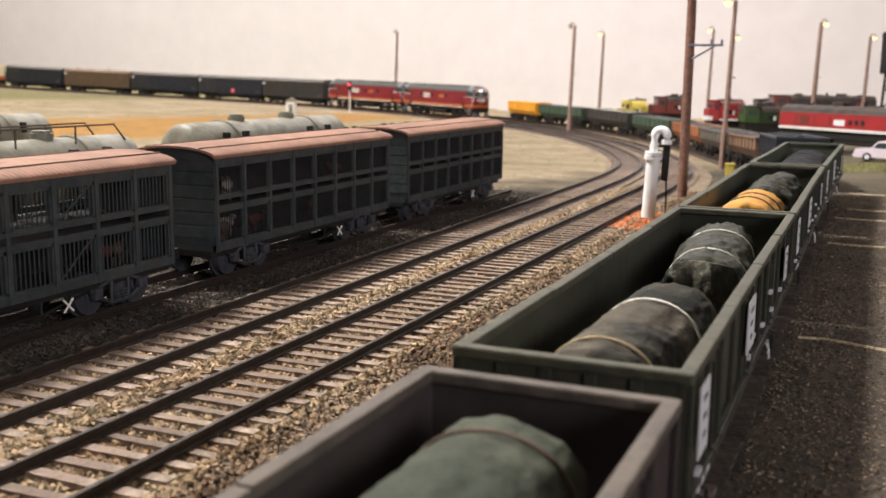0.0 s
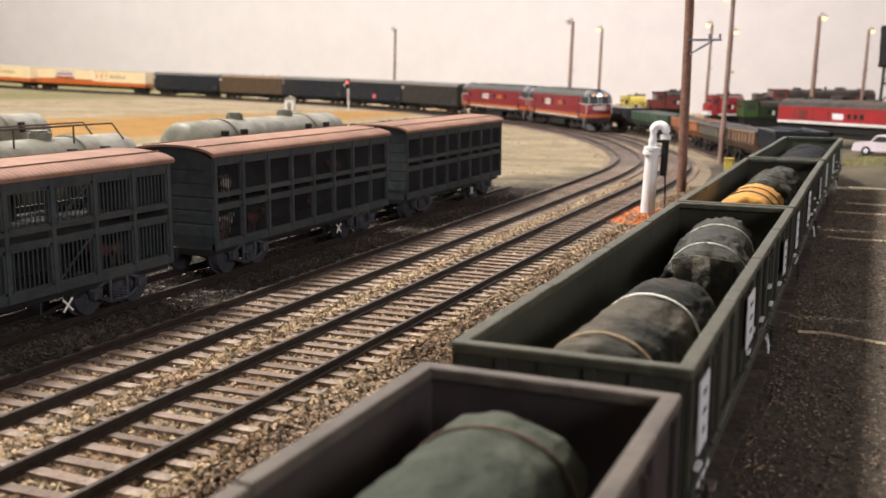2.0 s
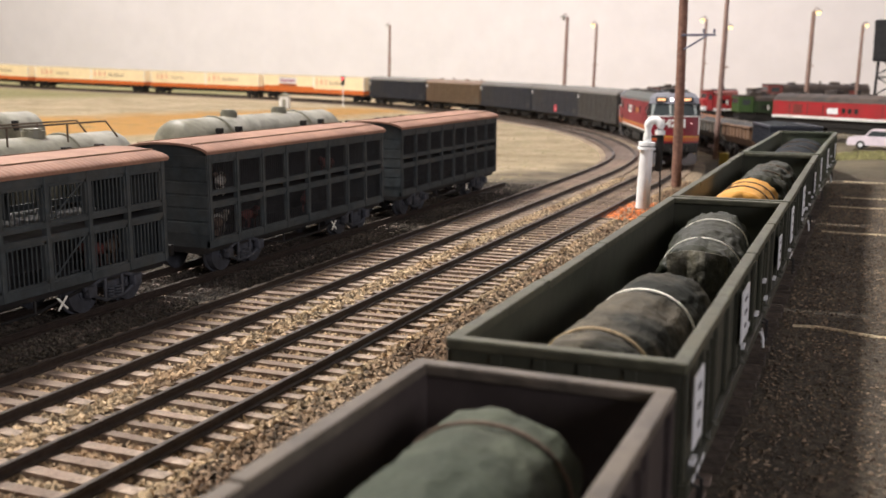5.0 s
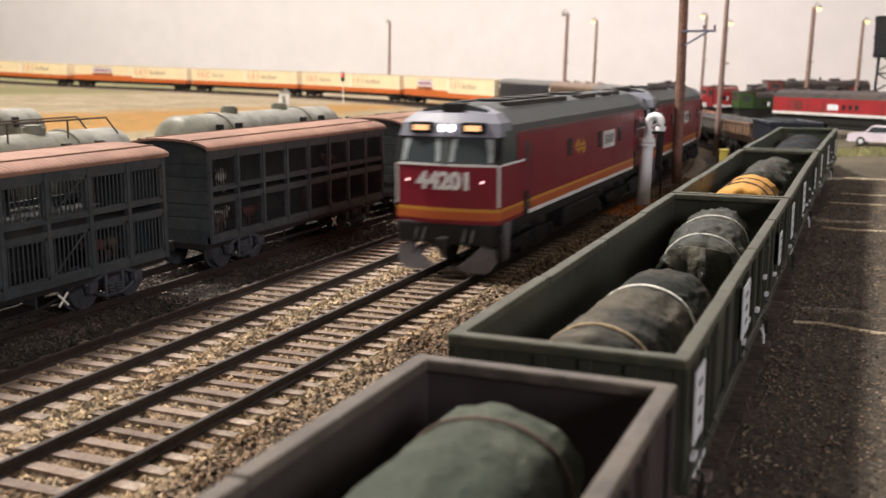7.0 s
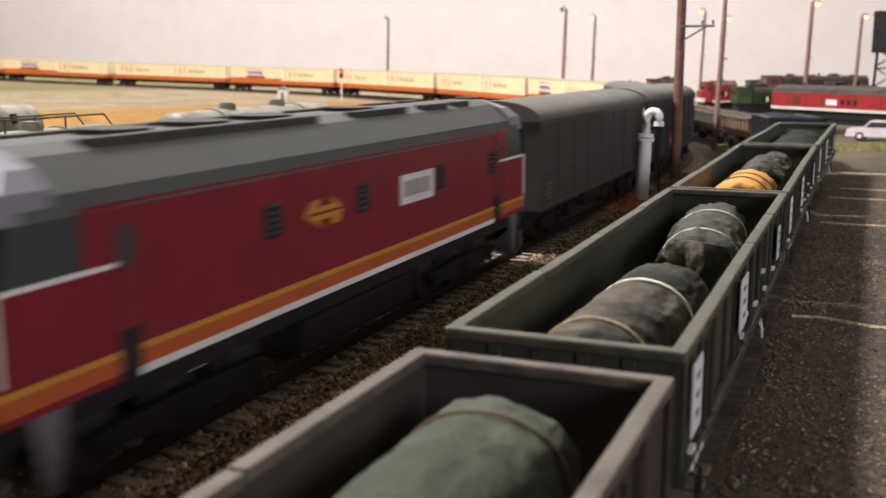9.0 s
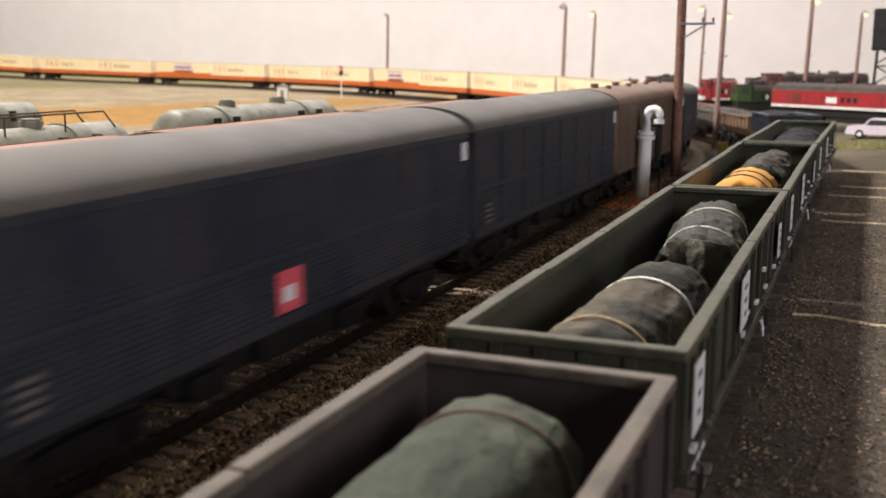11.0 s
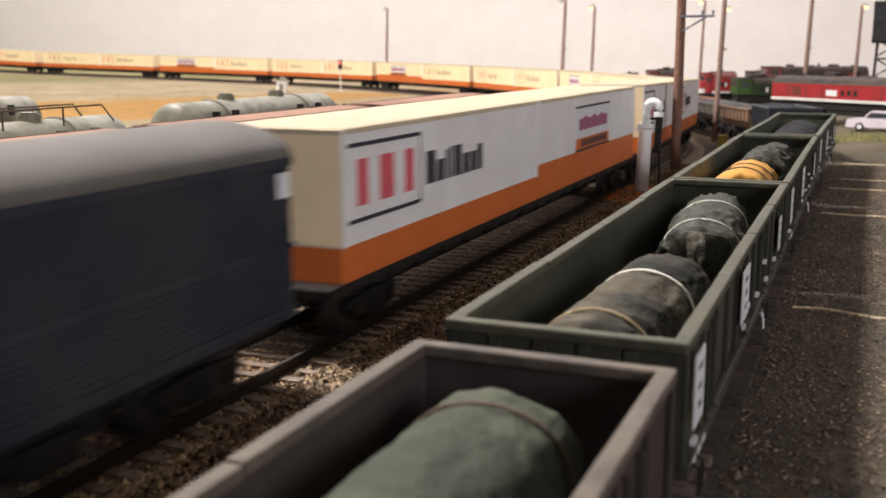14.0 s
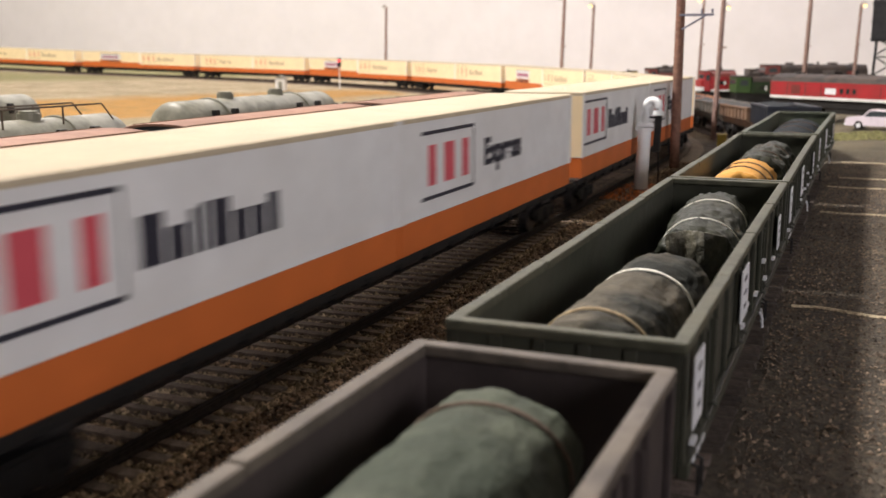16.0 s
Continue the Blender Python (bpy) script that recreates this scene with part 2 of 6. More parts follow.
M_HOPBR = mat("hopper_brown", (0.20, 0.12, 0.075), 0.75, 0, 0.2, 0.2, 0.2, dirt=(0.12, 0.08, 0.06), dirt_amount=0.6)
M_HOPGR = mat("hopper_grey", (0.10, 0.095, 0.085), 0.75, 0, 0.2, 0.2, 0.2, dirt=(0.15, 0.11, 0.08), dirt_amount=0.6)
M_HOPOR = mat("hopper_rust", (0.36, 0.14, 0.06), 0.75, 0, 0.2, 0.2, 0.2, dirt=(0.2, 0.09, 0.05), dirt_amount=0.6)
M_COAL = mat("coal", (0.02, 0.02, 0.022), 0.7, 0, 0.4, 0.6, 0.9)
M_CARPINK = mat("car_lilac", (0.74, 0.66, 0.74), 0.3, 0, 0.03, 0.1, 0.0, coat=0.4)
M_FARRED = mat("far_loco_red", (0.36, 0.026, 0.032), 0.45, 0, 0.15, 0.1, 0.03, dirt=(0.20, 0.03, 0.03), dirt_amount=0.7, dirt_scale=0.05)
M_FARGREEN = mat("far_loco_green", (0.016, 0.036, 0.012), 0.6, 0, 0.15, 0.1, 0.03)
M_FARMAROON = mat("far_loco_maroon", (0.16, 0.035, 0.03), 0.55, 0, 0.15, 0.1, 0.03)
M_FARDARK = mat("far_sooty_brown", (0.045, 0.036, 0.034), 0.75, 0, 0.3, 0.1, 0.05, dirt=(0.085, 0.06, 0.05), dirt_amount=0.6, dirt_scale=0.05)
M_FARYARD = mat("far_cab_green", (0.035, 0.08, 0.018), 0.6, 0, 0.15, 0.1, 0.03, dirt=(0.03, 0.06, 0.02), dirt_amount=0.6, dirt_scale=0.05)
M_FARYELLOW = mat("far_yellow", (0.62, 0.50, 0.10), 0.6, 0, 0.1, 0.1, 0.03)
M_FARGREENW = mat("far_wagon_green", (0.05, 0.085, 0.06), 0.6, 0, 0.15, 0.1, 0.03)
M_ORANGEY = mat("machine_orange", (0.75, 0.36, 0.04), 0.55, 0, 0.1, 0.1, 0.03)
M_STEEL = mat("dark_lattice_steel", (0.03, 0.03, 0.033), 0.6, 0.3, 0.2, 0.3, 0.1)


def ground_material():
    """Scenic ground: dark cinders along the yard, straw-coloured sand beyond, ochre earth and grass in patches."""
    m = bpy.data.materials.new("layout_ground")
    m.use_nodes = True
    nt = m.node_tree
    b = nt.nodes["Principled BSDF"]
    N, L = nt.nodes.new, nt.links.new
    co = N("ShaderNodeTexCoord").outputs["Object"]
    sep = N("ShaderNodeSeparateXYZ")
    L(co, sep.inputs[0])

    def noise_tex(scale, detail=6):
        n = N("ShaderNodeTexNoise")
        n.inputs["Scale"].default_value, n.inputs["Detail"].default_value, n.inputs["Roughness"].default_value = scale, detail, 0.65
        L(co, n.inputs["Vector"])
        return n.outputs["Fac"]

    def mth(op, a, c):
        n = N("ShaderNodeMath")
        n.operation = op
        for i, v in enumerate((a, c)):
            if isinstance(v, (int, float)):
                n.inputs[i].default_value = v
            else:
                L(v, n.inputs[i])
        return n.outputs[0]

    def band(v, a, c, wobble):
        n = N("ShaderNodeMapRange")
        n.interpolation_type = "SMOOTHSTEP"
        L(mth("ADD", v, wobble), n.inputs[0])
        n.inputs[1].default_value, n.inputs[2].default_value = a, c
        return n.outputs[0]

    def mix(f, a, c):
        n = N("ShaderNodeMix")
        n.data_type = "RGBA"
        if isinstance(f, (int, float)):
            n.inputs[0].default_value = f
        else:
            L(f, n.inputs[0])
        for i, v in ((6, a), (7, c)):
            if isinstance(v, tuple):
                n.inputs[i].default_value = (*v, 1)
            else:
                L(v, n.inputs[i])
        return n.outputs[2]

    fine, mid, broad, grain, patch = noise_tex(500), noise_tex(110), noise_tex(12), noise_tex(1800, 4), noise_tex(34)
    def sharp(v):
        n = N("ShaderNodeMapRange")
        L(v, n.inputs[0])
        n.inputs[1].default_value, n.inputs[2].default_value = 0.37, 0.63
        return n.outputs[0]

    wob = mth("MULTIPLY", mth("SUBTRACT", broad, 0.5), 0.25)
    cinder = mix(sharp(grain), mix(sharp(mid), (0.052, 0.046, 0.036), (0.15, 0.12, 0.088)), mix(sharp(fine), (0.06, 0.05, 0.038), mix(sharp(patch), (0.16, 0.13, 0.098), (0.25, 0.205, 0.15))))
    sand = mix(sharp(mid), mix(sharp(broad), (0.36, 0.28, 0.17), (0.72, 0.60, 0.42)), mix(sharp(patch), (0.30, 0.235, 0.135), (0.62, 0.51, 0.34)))
    ochre = mix(fine, (0.50, 0.26, 0.065), (0.60, 0.33, 0.09))
    grass = mix(sharp(fine), (0.17, 0.18, 0.055), (0.30, 0.28, 0.11))
    brown = mix(fine, (0.13, 0.09, 0.06), (0.26, 0.19, 0.13))
    x, y = sep.outputs[0], sep.outputs[1]
    # distance beyond the yard, measured towards the back left
    far = mth("SUBTRACT", mth("MULTIPLY", x, -1.0), mth("MULTIPLY", y, -0.35))
    col = mix(band(far, 0.26, 0.38, wob), cinder, sand)
    ochre_zone = mth("MULTIPLY", band(far, 0.80, 0.88, wob), mth("SUBTRACT", 1.0, band(far, 1.20, 1.35, wob)))
    ochre_zone = mth("MULTIPLY", ochre_zone, band(mth("MULTIPLY", x, -1.0), 0.62, 0.70, wob))
    col = mix(ochre_zone, col, ochre)
    gz = mth("MULTIPLY", band(mth("MULTIPLY", x, -1.0), 1.0, 1.25, wob), band(far, 1.75, 1.95, wob))
    col = mix(mth("MULTIPLY", gz, 0.8), col, grass)
    tufts = N("ShaderNodeMapRange")
    L(patch, tufts.inputs[0])
    tufts.inputs[1].default_value, tufts.inputs[2].default_value = 0.52, 0.64
    col = mix(mth("MULTIPLY", mth("MULTIPLY", tufts.outputs[0], 0.55), band(far, 0.3, 0.4, wob)), col, (0.20, 0.185, 0.075))
    # yard on the right: sandy and grassy behind
    rz = band(mth("ADD", y, mth("MULTIPLY", x, 0.3)), 0.42, 0.70, wob)
    right = band(x, -0.03, 0.0, 0.0)
    col = mix(mth("MULTIPLY", rz, right), col, mix(sharp(broad), (0.15, 0.125, 0.08), mix(sharp(fine), (0.20, 0.17, 0.11), (0.31, 0.26, 0.17))))
    L(col, b.inputs["Base Color"])
    b.inputs["Roughness"].default_value = 0.95
    bp = N("ShaderNodeBump")
    bp.inputs["Strength"].default_value, bp.inputs["Distance"].default_value = 1.0, 2.6 * K
    L(mth("ADD", grain, mth("MULTIPLY", fine, 1.5)), bp.inputs["Height"])
    L(bp.outputs[0], b.inputs["Normal"])
    return m


M_GROUND = ground_material()
M_WALL = mat("backdrop_paint", (0.76, 0.735, 0.745), 0.9, 0, 0.03, 0.01, 0.02, dirt=(0.72, 0.70, 0.70), dirt_amount=0.5, dirt_scale=0.0012)
# unseen walls and ceiling are toned down to weaken bounced fill light
M_ROOMDARK = mat("room_wall_dark", (0.14, 0.133, 0.125), 0.9, 0, 0.05, 0.01, 0.02)
M_CEIL = mat("ceiling_paint", (0.55, 0.535, 0.51), 0.9, 0, 0.03, 0.01, 0.02)


# ---- mesh helpers (millimetres) ----
def mm(x, y, z=0.0, rz=0.0, rx=0.0, ry=0.0):
    return pose(x * K, y * K, z * K, rx, ry, rz)


def part(name, bm, material, parent=None, label="", at=None, smooth=False):
    me = bpy.data.meshes.new(name)
    bmesh.ops.scale(bm, vec=(K, K, K), verts=bm.verts)
    bmesh.ops.recalc_face_normals(bm, faces=bm.faces)
    bm.to_mesh(me)
    bm.free()
    if smooth:
        for f in me.polygons:
            f.use_smooth = True
    me.materials.append(material)
    ob = new(name, me)
    if parent:
        ob.parent = parent
    if at is not None:
        ob.matrix_basis = at
    if label:
        tagged(ob, label)
    return ob


def again(ob, parent, m):
    """The same mesh once more under parent."""
    o = new(ob.name.split(".")[0], ob.data)
    o.parent, o.matrix_basis = parent, m
    return o


def thing(name, label, category, group="", m=None):
    e = new(name)
    e.empty_display_size = 0.01
    tagged(e, label, category, group)
    if m is not None:
        e.matrix_basis = m
    return e


def B():
    return bmesh.new()


def bx(bm, x0, x1, y0, y1, z0, z1, bev=0.0):
    vs = [bm.verts.new((x, y, z)) for z in (z0, z1) for y in (y0, y1) for x in (x0, x1)]
    fs = [bm.faces.new([vs[i] for i in q]) for q in ((0, 2, 3, 1), (4, 5, 7, 6), (0, 1, 5, 4), (2, 6, 7, 3), (0, 4, 6, 2), (1, 3, 7, 5))]
    if bev:
        es = {e for f in fs for e in f.edges}
        bmesh.ops.bevel(bm, geom=list(es), offset=bev, segments=2, affect="EDGES", profile=0.6)
    return bm


def cy(bm, a, b, r, n=12, r2=None):
    a, b = Vector(a), Vector(b)
    q = (b - a).to_track_quat("Z", "Y")
    r2 = r if r2 is None else r2
    rings = []
    for c, rad in ((a, r), (b, r2)):
        rings.append([bm.verts.new(c + q @ Vector((rad * math.cos(2 * math.pi * i / n), rad * math.sin(2 * math.pi * i / n), 0))) for i in range(n)])
    for i in range(n):
        bm.faces.new((rings[0][i], rings[0][(i + 1) % n], rings[1][(i + 1) % n], rings[1][i]))
    bm.faces.new(rings[0][::-1])
    bm.faces.new(rings[1])
    return bm


def tube(bm, pts, r, n=8, closed=False):
    pts = [Vector(q) for q in pts]
    rings = []
    for i, c in enumerate(pts):
        a = pts[i - 1] if (i or closed) else pts[0]
        b = pts[(i + 1) % len(pts)] if (i < len(pts) - 1 or closed) else pts[-1]
        q = (b - a).to_track_quat("Z", "Y")
        rings.append([bm.verts.new(c + q @ Vector((r * math.cos(2 * math.pi * k / n), r * math.sin(2 * math.pi * k / n), 0))) for k in range(n)])
    m = len(rings)
    for i in range(m if closed else m - 1):
        A, C = rings[i], rings[(i + 1) % m]
        for k in range(n):
            bm.faces.new((A[k], A[(k + 1) % n], C[(k + 1) % n], C[k]))
    if not closed:
        bm.faces.new(rings[0][::-1])
        bm.faces.new(rings[-1])
    return bm


def prism(bm, prof, y0, y1):
    """A closed profile of (x, z) drawn along y."""
    A = [bm.verts.new((x, y0, z)) for x, z in prof]
    C = [bm.verts.new((x, y1, z)) for x, z in prof]
    n = len(prof)
    for i in range(n):
        bm.faces.new((A[i], A[(i + 1) % n], C[(i + 1) % n], C[i]))
    bm.faces.new(A[::-1])
    bm.faces.new(C)
    return bm


def prism_x(bm, prof, x0, x1):
    """A closed profile of (y, z) drawn along x."""
    A = [bm.verts.new((x0, y, z)) for y, z in prof]
    C = [bm.verts.new((x1, y, z)) for y, z in prof]
    n = len(prof)
    for i in range(n):
        bm.faces.new((A[i], A[(i + 1) % n], C[(i + 1) % n], C[i]))
    bm.faces.new(A[::-1])
    bm.faces.new(C)
    return bm


# ---- the line of the tracks ----
Y0, R1, TH, K2 = 425.3, 1233.6, 1.7035, -0.00057084


def ease(f):
    f = min(1.0, max(0.0, f))
    return f * f * (3 - 2 * f)


def dip(x, y):
    """A shallow hollow in the layout inside and along the curve."""
    return -8.5 * ease((y - 430) / 420) * (1 - 0.5 * ease((y - 1000) / 600)) * (1 - ease((-x - 350) / 650)) * (1 - ease((x + 20) / 80))


def rise(x, y):
    """The scenery climbs gently towards the far left, after the hollow."""
    return 19.0 * max(0.0, (-min(max(x, -3200), 0) - 560) / 1000) ** 1.75 + dip(x, y)


def line_at(s, off=0.0, x0=-63.5):
    """Place and heading at s millimetres along the main line; off: to its right, looking away."""
    if off == "siding":
        f = min(1.0, max(0.0, (s - 440) / 420))
        off = 79.4 - 27.0 * f * f * (3 - 2 * f)
    if s < Y0:
        c, a = Vector((x0, s)), 0.0
    else:
        a = (s - Y0) / R1
        if a < TH:
            c = Vector((x0 - R1 * (1 - math.cos(a)), Y0 + R1 * math.sin(a)))
        else:
            e = Vector((x0 - R1 * (1 - math.cos(TH)), Y0 + R1 * math.sin(TH)))
            d = s - Y0 - R1 * TH
            d1 = min(d, 1500)
            h = TH + K2 * d1 / 2
            c = e + d1 * Vector((-math.sin(h), math.cos(h)))
            a = TH + K2 * d1
            if d > d1:
                c = c + (d - d1) * Vector((-math.sin(a), math.cos(a)))
    n = Vector((math.cos(a), math.sin(a)))
    return c + off * n, a


OFF_T2, OFF_T3 = -36.8, "siding"


# ---- the room and the layout's ground ----
def ground_rise(x, y):
    """The bank carries the far line and falls away behind it."""
    yt = 1650 + max(0.0, -x - 1900) * 0.43
    fall = max(0.0, y - yt - 120 - 300 * min(1.0, max(0.0, (-x - 450) / 400))) if x > -3600 else 0.0
    return dip(x, y) + (rise(x, y) - dip(x, y)) * min(1.0, max(0.0, 1 - (y - yt - 400) / 260)) - 0.9 * min(fall, 500.0)


def ground():
    bm = B()
    xs = [-6000, -4600, -3800, -3200, -2900, -2600, -2400, -2200, -2000, -1850, -1700, -1600, -1500, -1400, -1300, -1200, -1100, -1000, -900, -800, -700, -600, -550, -500, -450, -400, -350, -300, -250, -200, -150, -127, -100, -70, -38, -20, -10, 10, 30, 45, 60, 100, 300, 700, 1300, 2400]
    ys = [-1900, -900, -400, -150, 0, 100, 200, 300, 400, 430, 460, 500, 540, 580, 620, 660, 700, 740, 780, 820, 860, 900, 1000, 1100, 1200, 1300, 1400, 1500, 1600, 1680, 1760, 1840, 1920, 2000, 2100, 2200, 2350, 2500, 2700, 3300, 3900]
    grid = [[bm.verts.new((x, y, -4.4 + ground_rise(x, y) + (0.1 if x > 20 and y < 620 else 0.5) * noise.noise((x * 0.01, y * 0.01, 0)))) for x in xs] for y in ys]
    for j in range(len(ys) - 1):
        for i in range(len(xs) - 1):
            bm.faces.new((grid[j][i], grid[j][i + 1], grid[j + 1][i + 1], grid[j + 1][i]))
    ob = part("ground", bm, M_GROUND, smooth=True)
    return tagged(ob, "modelled cinder and straw-coloured sand ground of the layout", "ground", kind="structure")


ground()


def room():
    # right and front walls stay out of view, dark to limit bounce
    for nm, b, paint in (("wall_back", (-6000, 2400, 3800, 3900, -900, 1500), M_WALL), ("wall_left", (-6000, -5900, -1900, 3800, -900, 1500), M_WALL),
                  ("wall_right", (2300, 2400, -1900, 3800, -900, 1500), M_ROOMDARK), ("wall_front", (-5900, 2300, -1900, -1800, -900, 1500), M_ROOMDARK)):
        tagged(part(nm, bx(B(), *b), paint), "plain painted wall of the layout room", "wall", kind="structure")
    # coved corner of the backdrop
    bm = B()
    n, R, cx, cyy = 14, 1500, -4400, 2300
    lo, hi = [], []
    for i in range(n + 1):
        a = math.pi / 2 + math.pi / 2 * i / n
        lo.append((cx + R * math.cos(a), cyy + R * math.sin(a)))
    vs = [[bm.verts.new((x, y, z)) for x, y in lo] for z in (-20, 1500)]
    for i in range(n):
        bm.faces.new((vs[0][i], vs[0][i + 1], vs[1][i + 1], vs[1][i]))
    tagged(part("backdrop", bm, M_WALL, smooth=True), "coved off-white painted backdrop corner", "backdrop", kind="structure")
    tagged(part("ceiling", bx(B(), -6000, 2400, -1900, 3900, 1500, 1560), M_CEIL), "plain ceiling, unseen and greyed to cut bounced light", "ceiling", kind="structure")


room()


# ---- track ----
def rail_run(off, s0, s1, parent):
    ss = []
    s = s0
    while s < s1:
        ss.append(s)
        s += 120 if s < Y0 - 120 else 30
    ss.append(s1)
    for side in (-1, 1):
        for nm, prof, mt in (("rail", ((-0.95, -2.15), (0.95, -2.15), (0.95, -1.8), (0.3, -1.55), (0.3, -0.75), (0.5, -0.55), (0.5, -0.06), (-0.5, -0.06), (-0.5, -0.55), (-0.3, -0.75), (-0.3, -1.55), (-0.95, -1.8)), M_RAIL),
                             ("rail_head", ((-0.42, -0.10), (0.42, -0.10), (0.42, 0.0), (-0.42, 0.0)), M_RAILTOP)):
            bm = B()
            rings = []
            for s in ss:
                c, a = line_at(s, off)
                n = Vector((math.cos(a), math.sin(a)))
                h = rise(c.x, c.y)
                rings.append([bm.verts.new((*(c + n * (side * 8.75 + u)), z + h)) for u, z in prof])
            for i in range(len(rings) - 1):
                for k in range(len(prof)):
                    bm.faces.new((rings[i][k], rings[i][(k + 1) % len(prof)], rings[i + 1][(k + 1) % len(prof)], rings[i + 1][k]))
            bm.faces.new(rings[0][::-1])
            bm.faces.new(rings[-1])
            part(nm, bm, mt, parent)


def track(off, s0, s1, near, label, wood=None, sink=0.0):
    e = thing("railway_track", label, "track", "tracks of the yard")
    tagged(e, kind="structure")
    rail_run(off, s0, s1, e)
    rnd = random.Random(len(label) + s1)
    shapes = []
    for i in range(6):
        bm = B()
        w, l = 1.3 + rnd.uniform(-0.2, 0.2), 15 + rnd.uniform(-0.6, 0.6) + (1.6 if wood else 0)
        bx(bm, -l, l, -w, w, -3.6, -2.0)
        for v in bm.verts:
            v.co += Vector((rnd.uniform(-.35, .35), rnd.uniform(-.15, .15), rnd.uniform(-.12, .12) if v.co.z > -3 else 0))
        me = bpy.data.meshes.new("sleeper")
        bmesh.ops.scale(bm, vec=(K, K, K), verts=bm.verts)
        bmesh.ops.recalc_face_normals(bm, faces=bm.faces)
        bm.to_mesh(me)
        bm.free()
        me.materials.append(wood or M_SLEEPER)
        shapes.append(me)
    rest = B()
    s = s0
    while s < s1:
        c, a = line_at(s, off)
        tilt = rnd.uniform(-1.6, 1.6)
        if near[0] < s < near[1]:
            o = new("sleeper", rnd.choice(shapes))
            o.parent = e
            o.matrix_basis = mm(c.x, c.y, rnd.uniform(-0.1, 0.1) - sink + rise(c.x, c.y), math.degrees(a) + tilt)
        else:
            n, d = Vector((math.cos(a), math.sin(a))), Vector((-math.sin(a), math.cos(a)))
            q = [rest.verts.new((*(c + n * u + d * v), z + rise(c.x, c.y) - sink)) for z in (-3.6, -2.0) for u, v in ((-15, -1.3), (15, -1.3), (15, 1.3), (-15, 1.3))]
            rest.faces.new(q[4:])
            for i in range(4):
                rest.faces.new((q[i], q[(i + 1) % 4], q[4 + (i + 1) % 4], q[4 + i]))
        s += 6.07
    o = part("sleepers", rest, M_SLEEPER2, e)
    tagged(o, kind="stuff")


track(0, -260, 3400, (-60, 640), "main line track with rusty rails on worn wooden sleepers")
track(OFF_T2, -260, 3400, (-20, 640), "second main line track with rusty rails on wooden sleepers")
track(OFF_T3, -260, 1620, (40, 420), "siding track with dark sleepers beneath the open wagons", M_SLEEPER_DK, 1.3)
track(-78.5, -260, 405, (900, 901), "dirty siding track beneath the livestock vans", None, 1.2)


def ballast(name, x0, x1, y0, y1, count, size, z, material, label, seed):
    """Loose stones, each a crooked lump of its own."""
    rng = np.random.default_rng(seed)
    base = np.array([(1, 0, 0), (-1, 0, 0), (0, 1, 0), (0, -1, 0), (0, 0, 1), (0, 0, -1)], float)
    tri = np.array([(0, 2, 4), (2, 1, 4), (1, 3, 4), (3, 0, 4), (2, 0, 5), (1, 2, 5), (3, 1, 5), (0, 3, 5)])
    ctr = np.column_stack([rng.uniform(x0, x1, count), y0 + (y1 - y0) * rng.uniform(0, 1, count) ** 1.35, z + rng.uniform(-0.5, 0.35, count)])
    ctr[:, 2] += [dip(p[0], p[1]) if p[1] > 430 else 0.0 for p in ctr]
    if name == "ballast":
        inside = (abs(ctr[:, 0] + 63.5) < 15.5) | (abs(ctr[:, 0] + 100.3) < 15.5)
        ctr[:, 2] -= np.where(inside, 0.6, -0.1)
    vs = base[None] * rng.uniform(0.45, 1.0, (count, 6, 1)) + rng.normal(0, 0.18, (count, 6, 3))
    ang = rng.uniform(0, 6.28, count)
    ca, sa = np.cos(ang)[:, None], np.sin(ang)[:, None]
    vs = np.stack([vs[..., 0] * ca - vs[..., 1] * sa, vs[..., 0] * sa + vs[..., 1] * ca, vs[..., 2] * 0.75], -1)
    vs = vs * (size * rng.uniform(0.55, 1.25, (count, 1, 1))) + ctr[:, None]
    faces = (tri[None] + 6 * np.arange(count)[:, None, None]).reshape(-1, 3)
    me = bpy.data.meshes.new(name)
    me.from_pydata((vs.reshape(-1, 3) * K).tolist(), [], faces.tolist())
    me.materials.append(material)
    return tagged(new(name, me), label, "ballast", kind="stuff")


ballast("ballast", -109.5, -46, -70, 470, 84000, 0.86, -2.35, M_STONE, "loose buff and brown ballast stones between the rails", 3)
ballast("ballast", -46, -20, -70, 470, 27000, 0.85, -2.5, M_STONE_BR, "brown ballast stones along the shoulder beside the wagons", 4)


ballast("siding_grit", -166, -109, -40, 420, 40000, 0.5, -2.5, mat("siding_cinder", (0.036, 0.030, 0.025), 0.95, 0, 0.3, 0.6, 0.1, dirt=(0.13, 0.11, 0.085), dirt_amount=0.5, dirt_scale=0.012, island=0.6), "dark cinders and grit over the livestock siding", 5)
ballast("yard_grit", 33, 110, -70, 520, 62000, 0.5, -4.45, M_CINDER, "dark brown cinder grit of the yard", 6)


ballast("yard_pebbles", 33.5, 115, -70, 560, 5200, 0.75, -4.3, M_PEBBLE, "scattered pale and brown pebbles on the yard", 7)


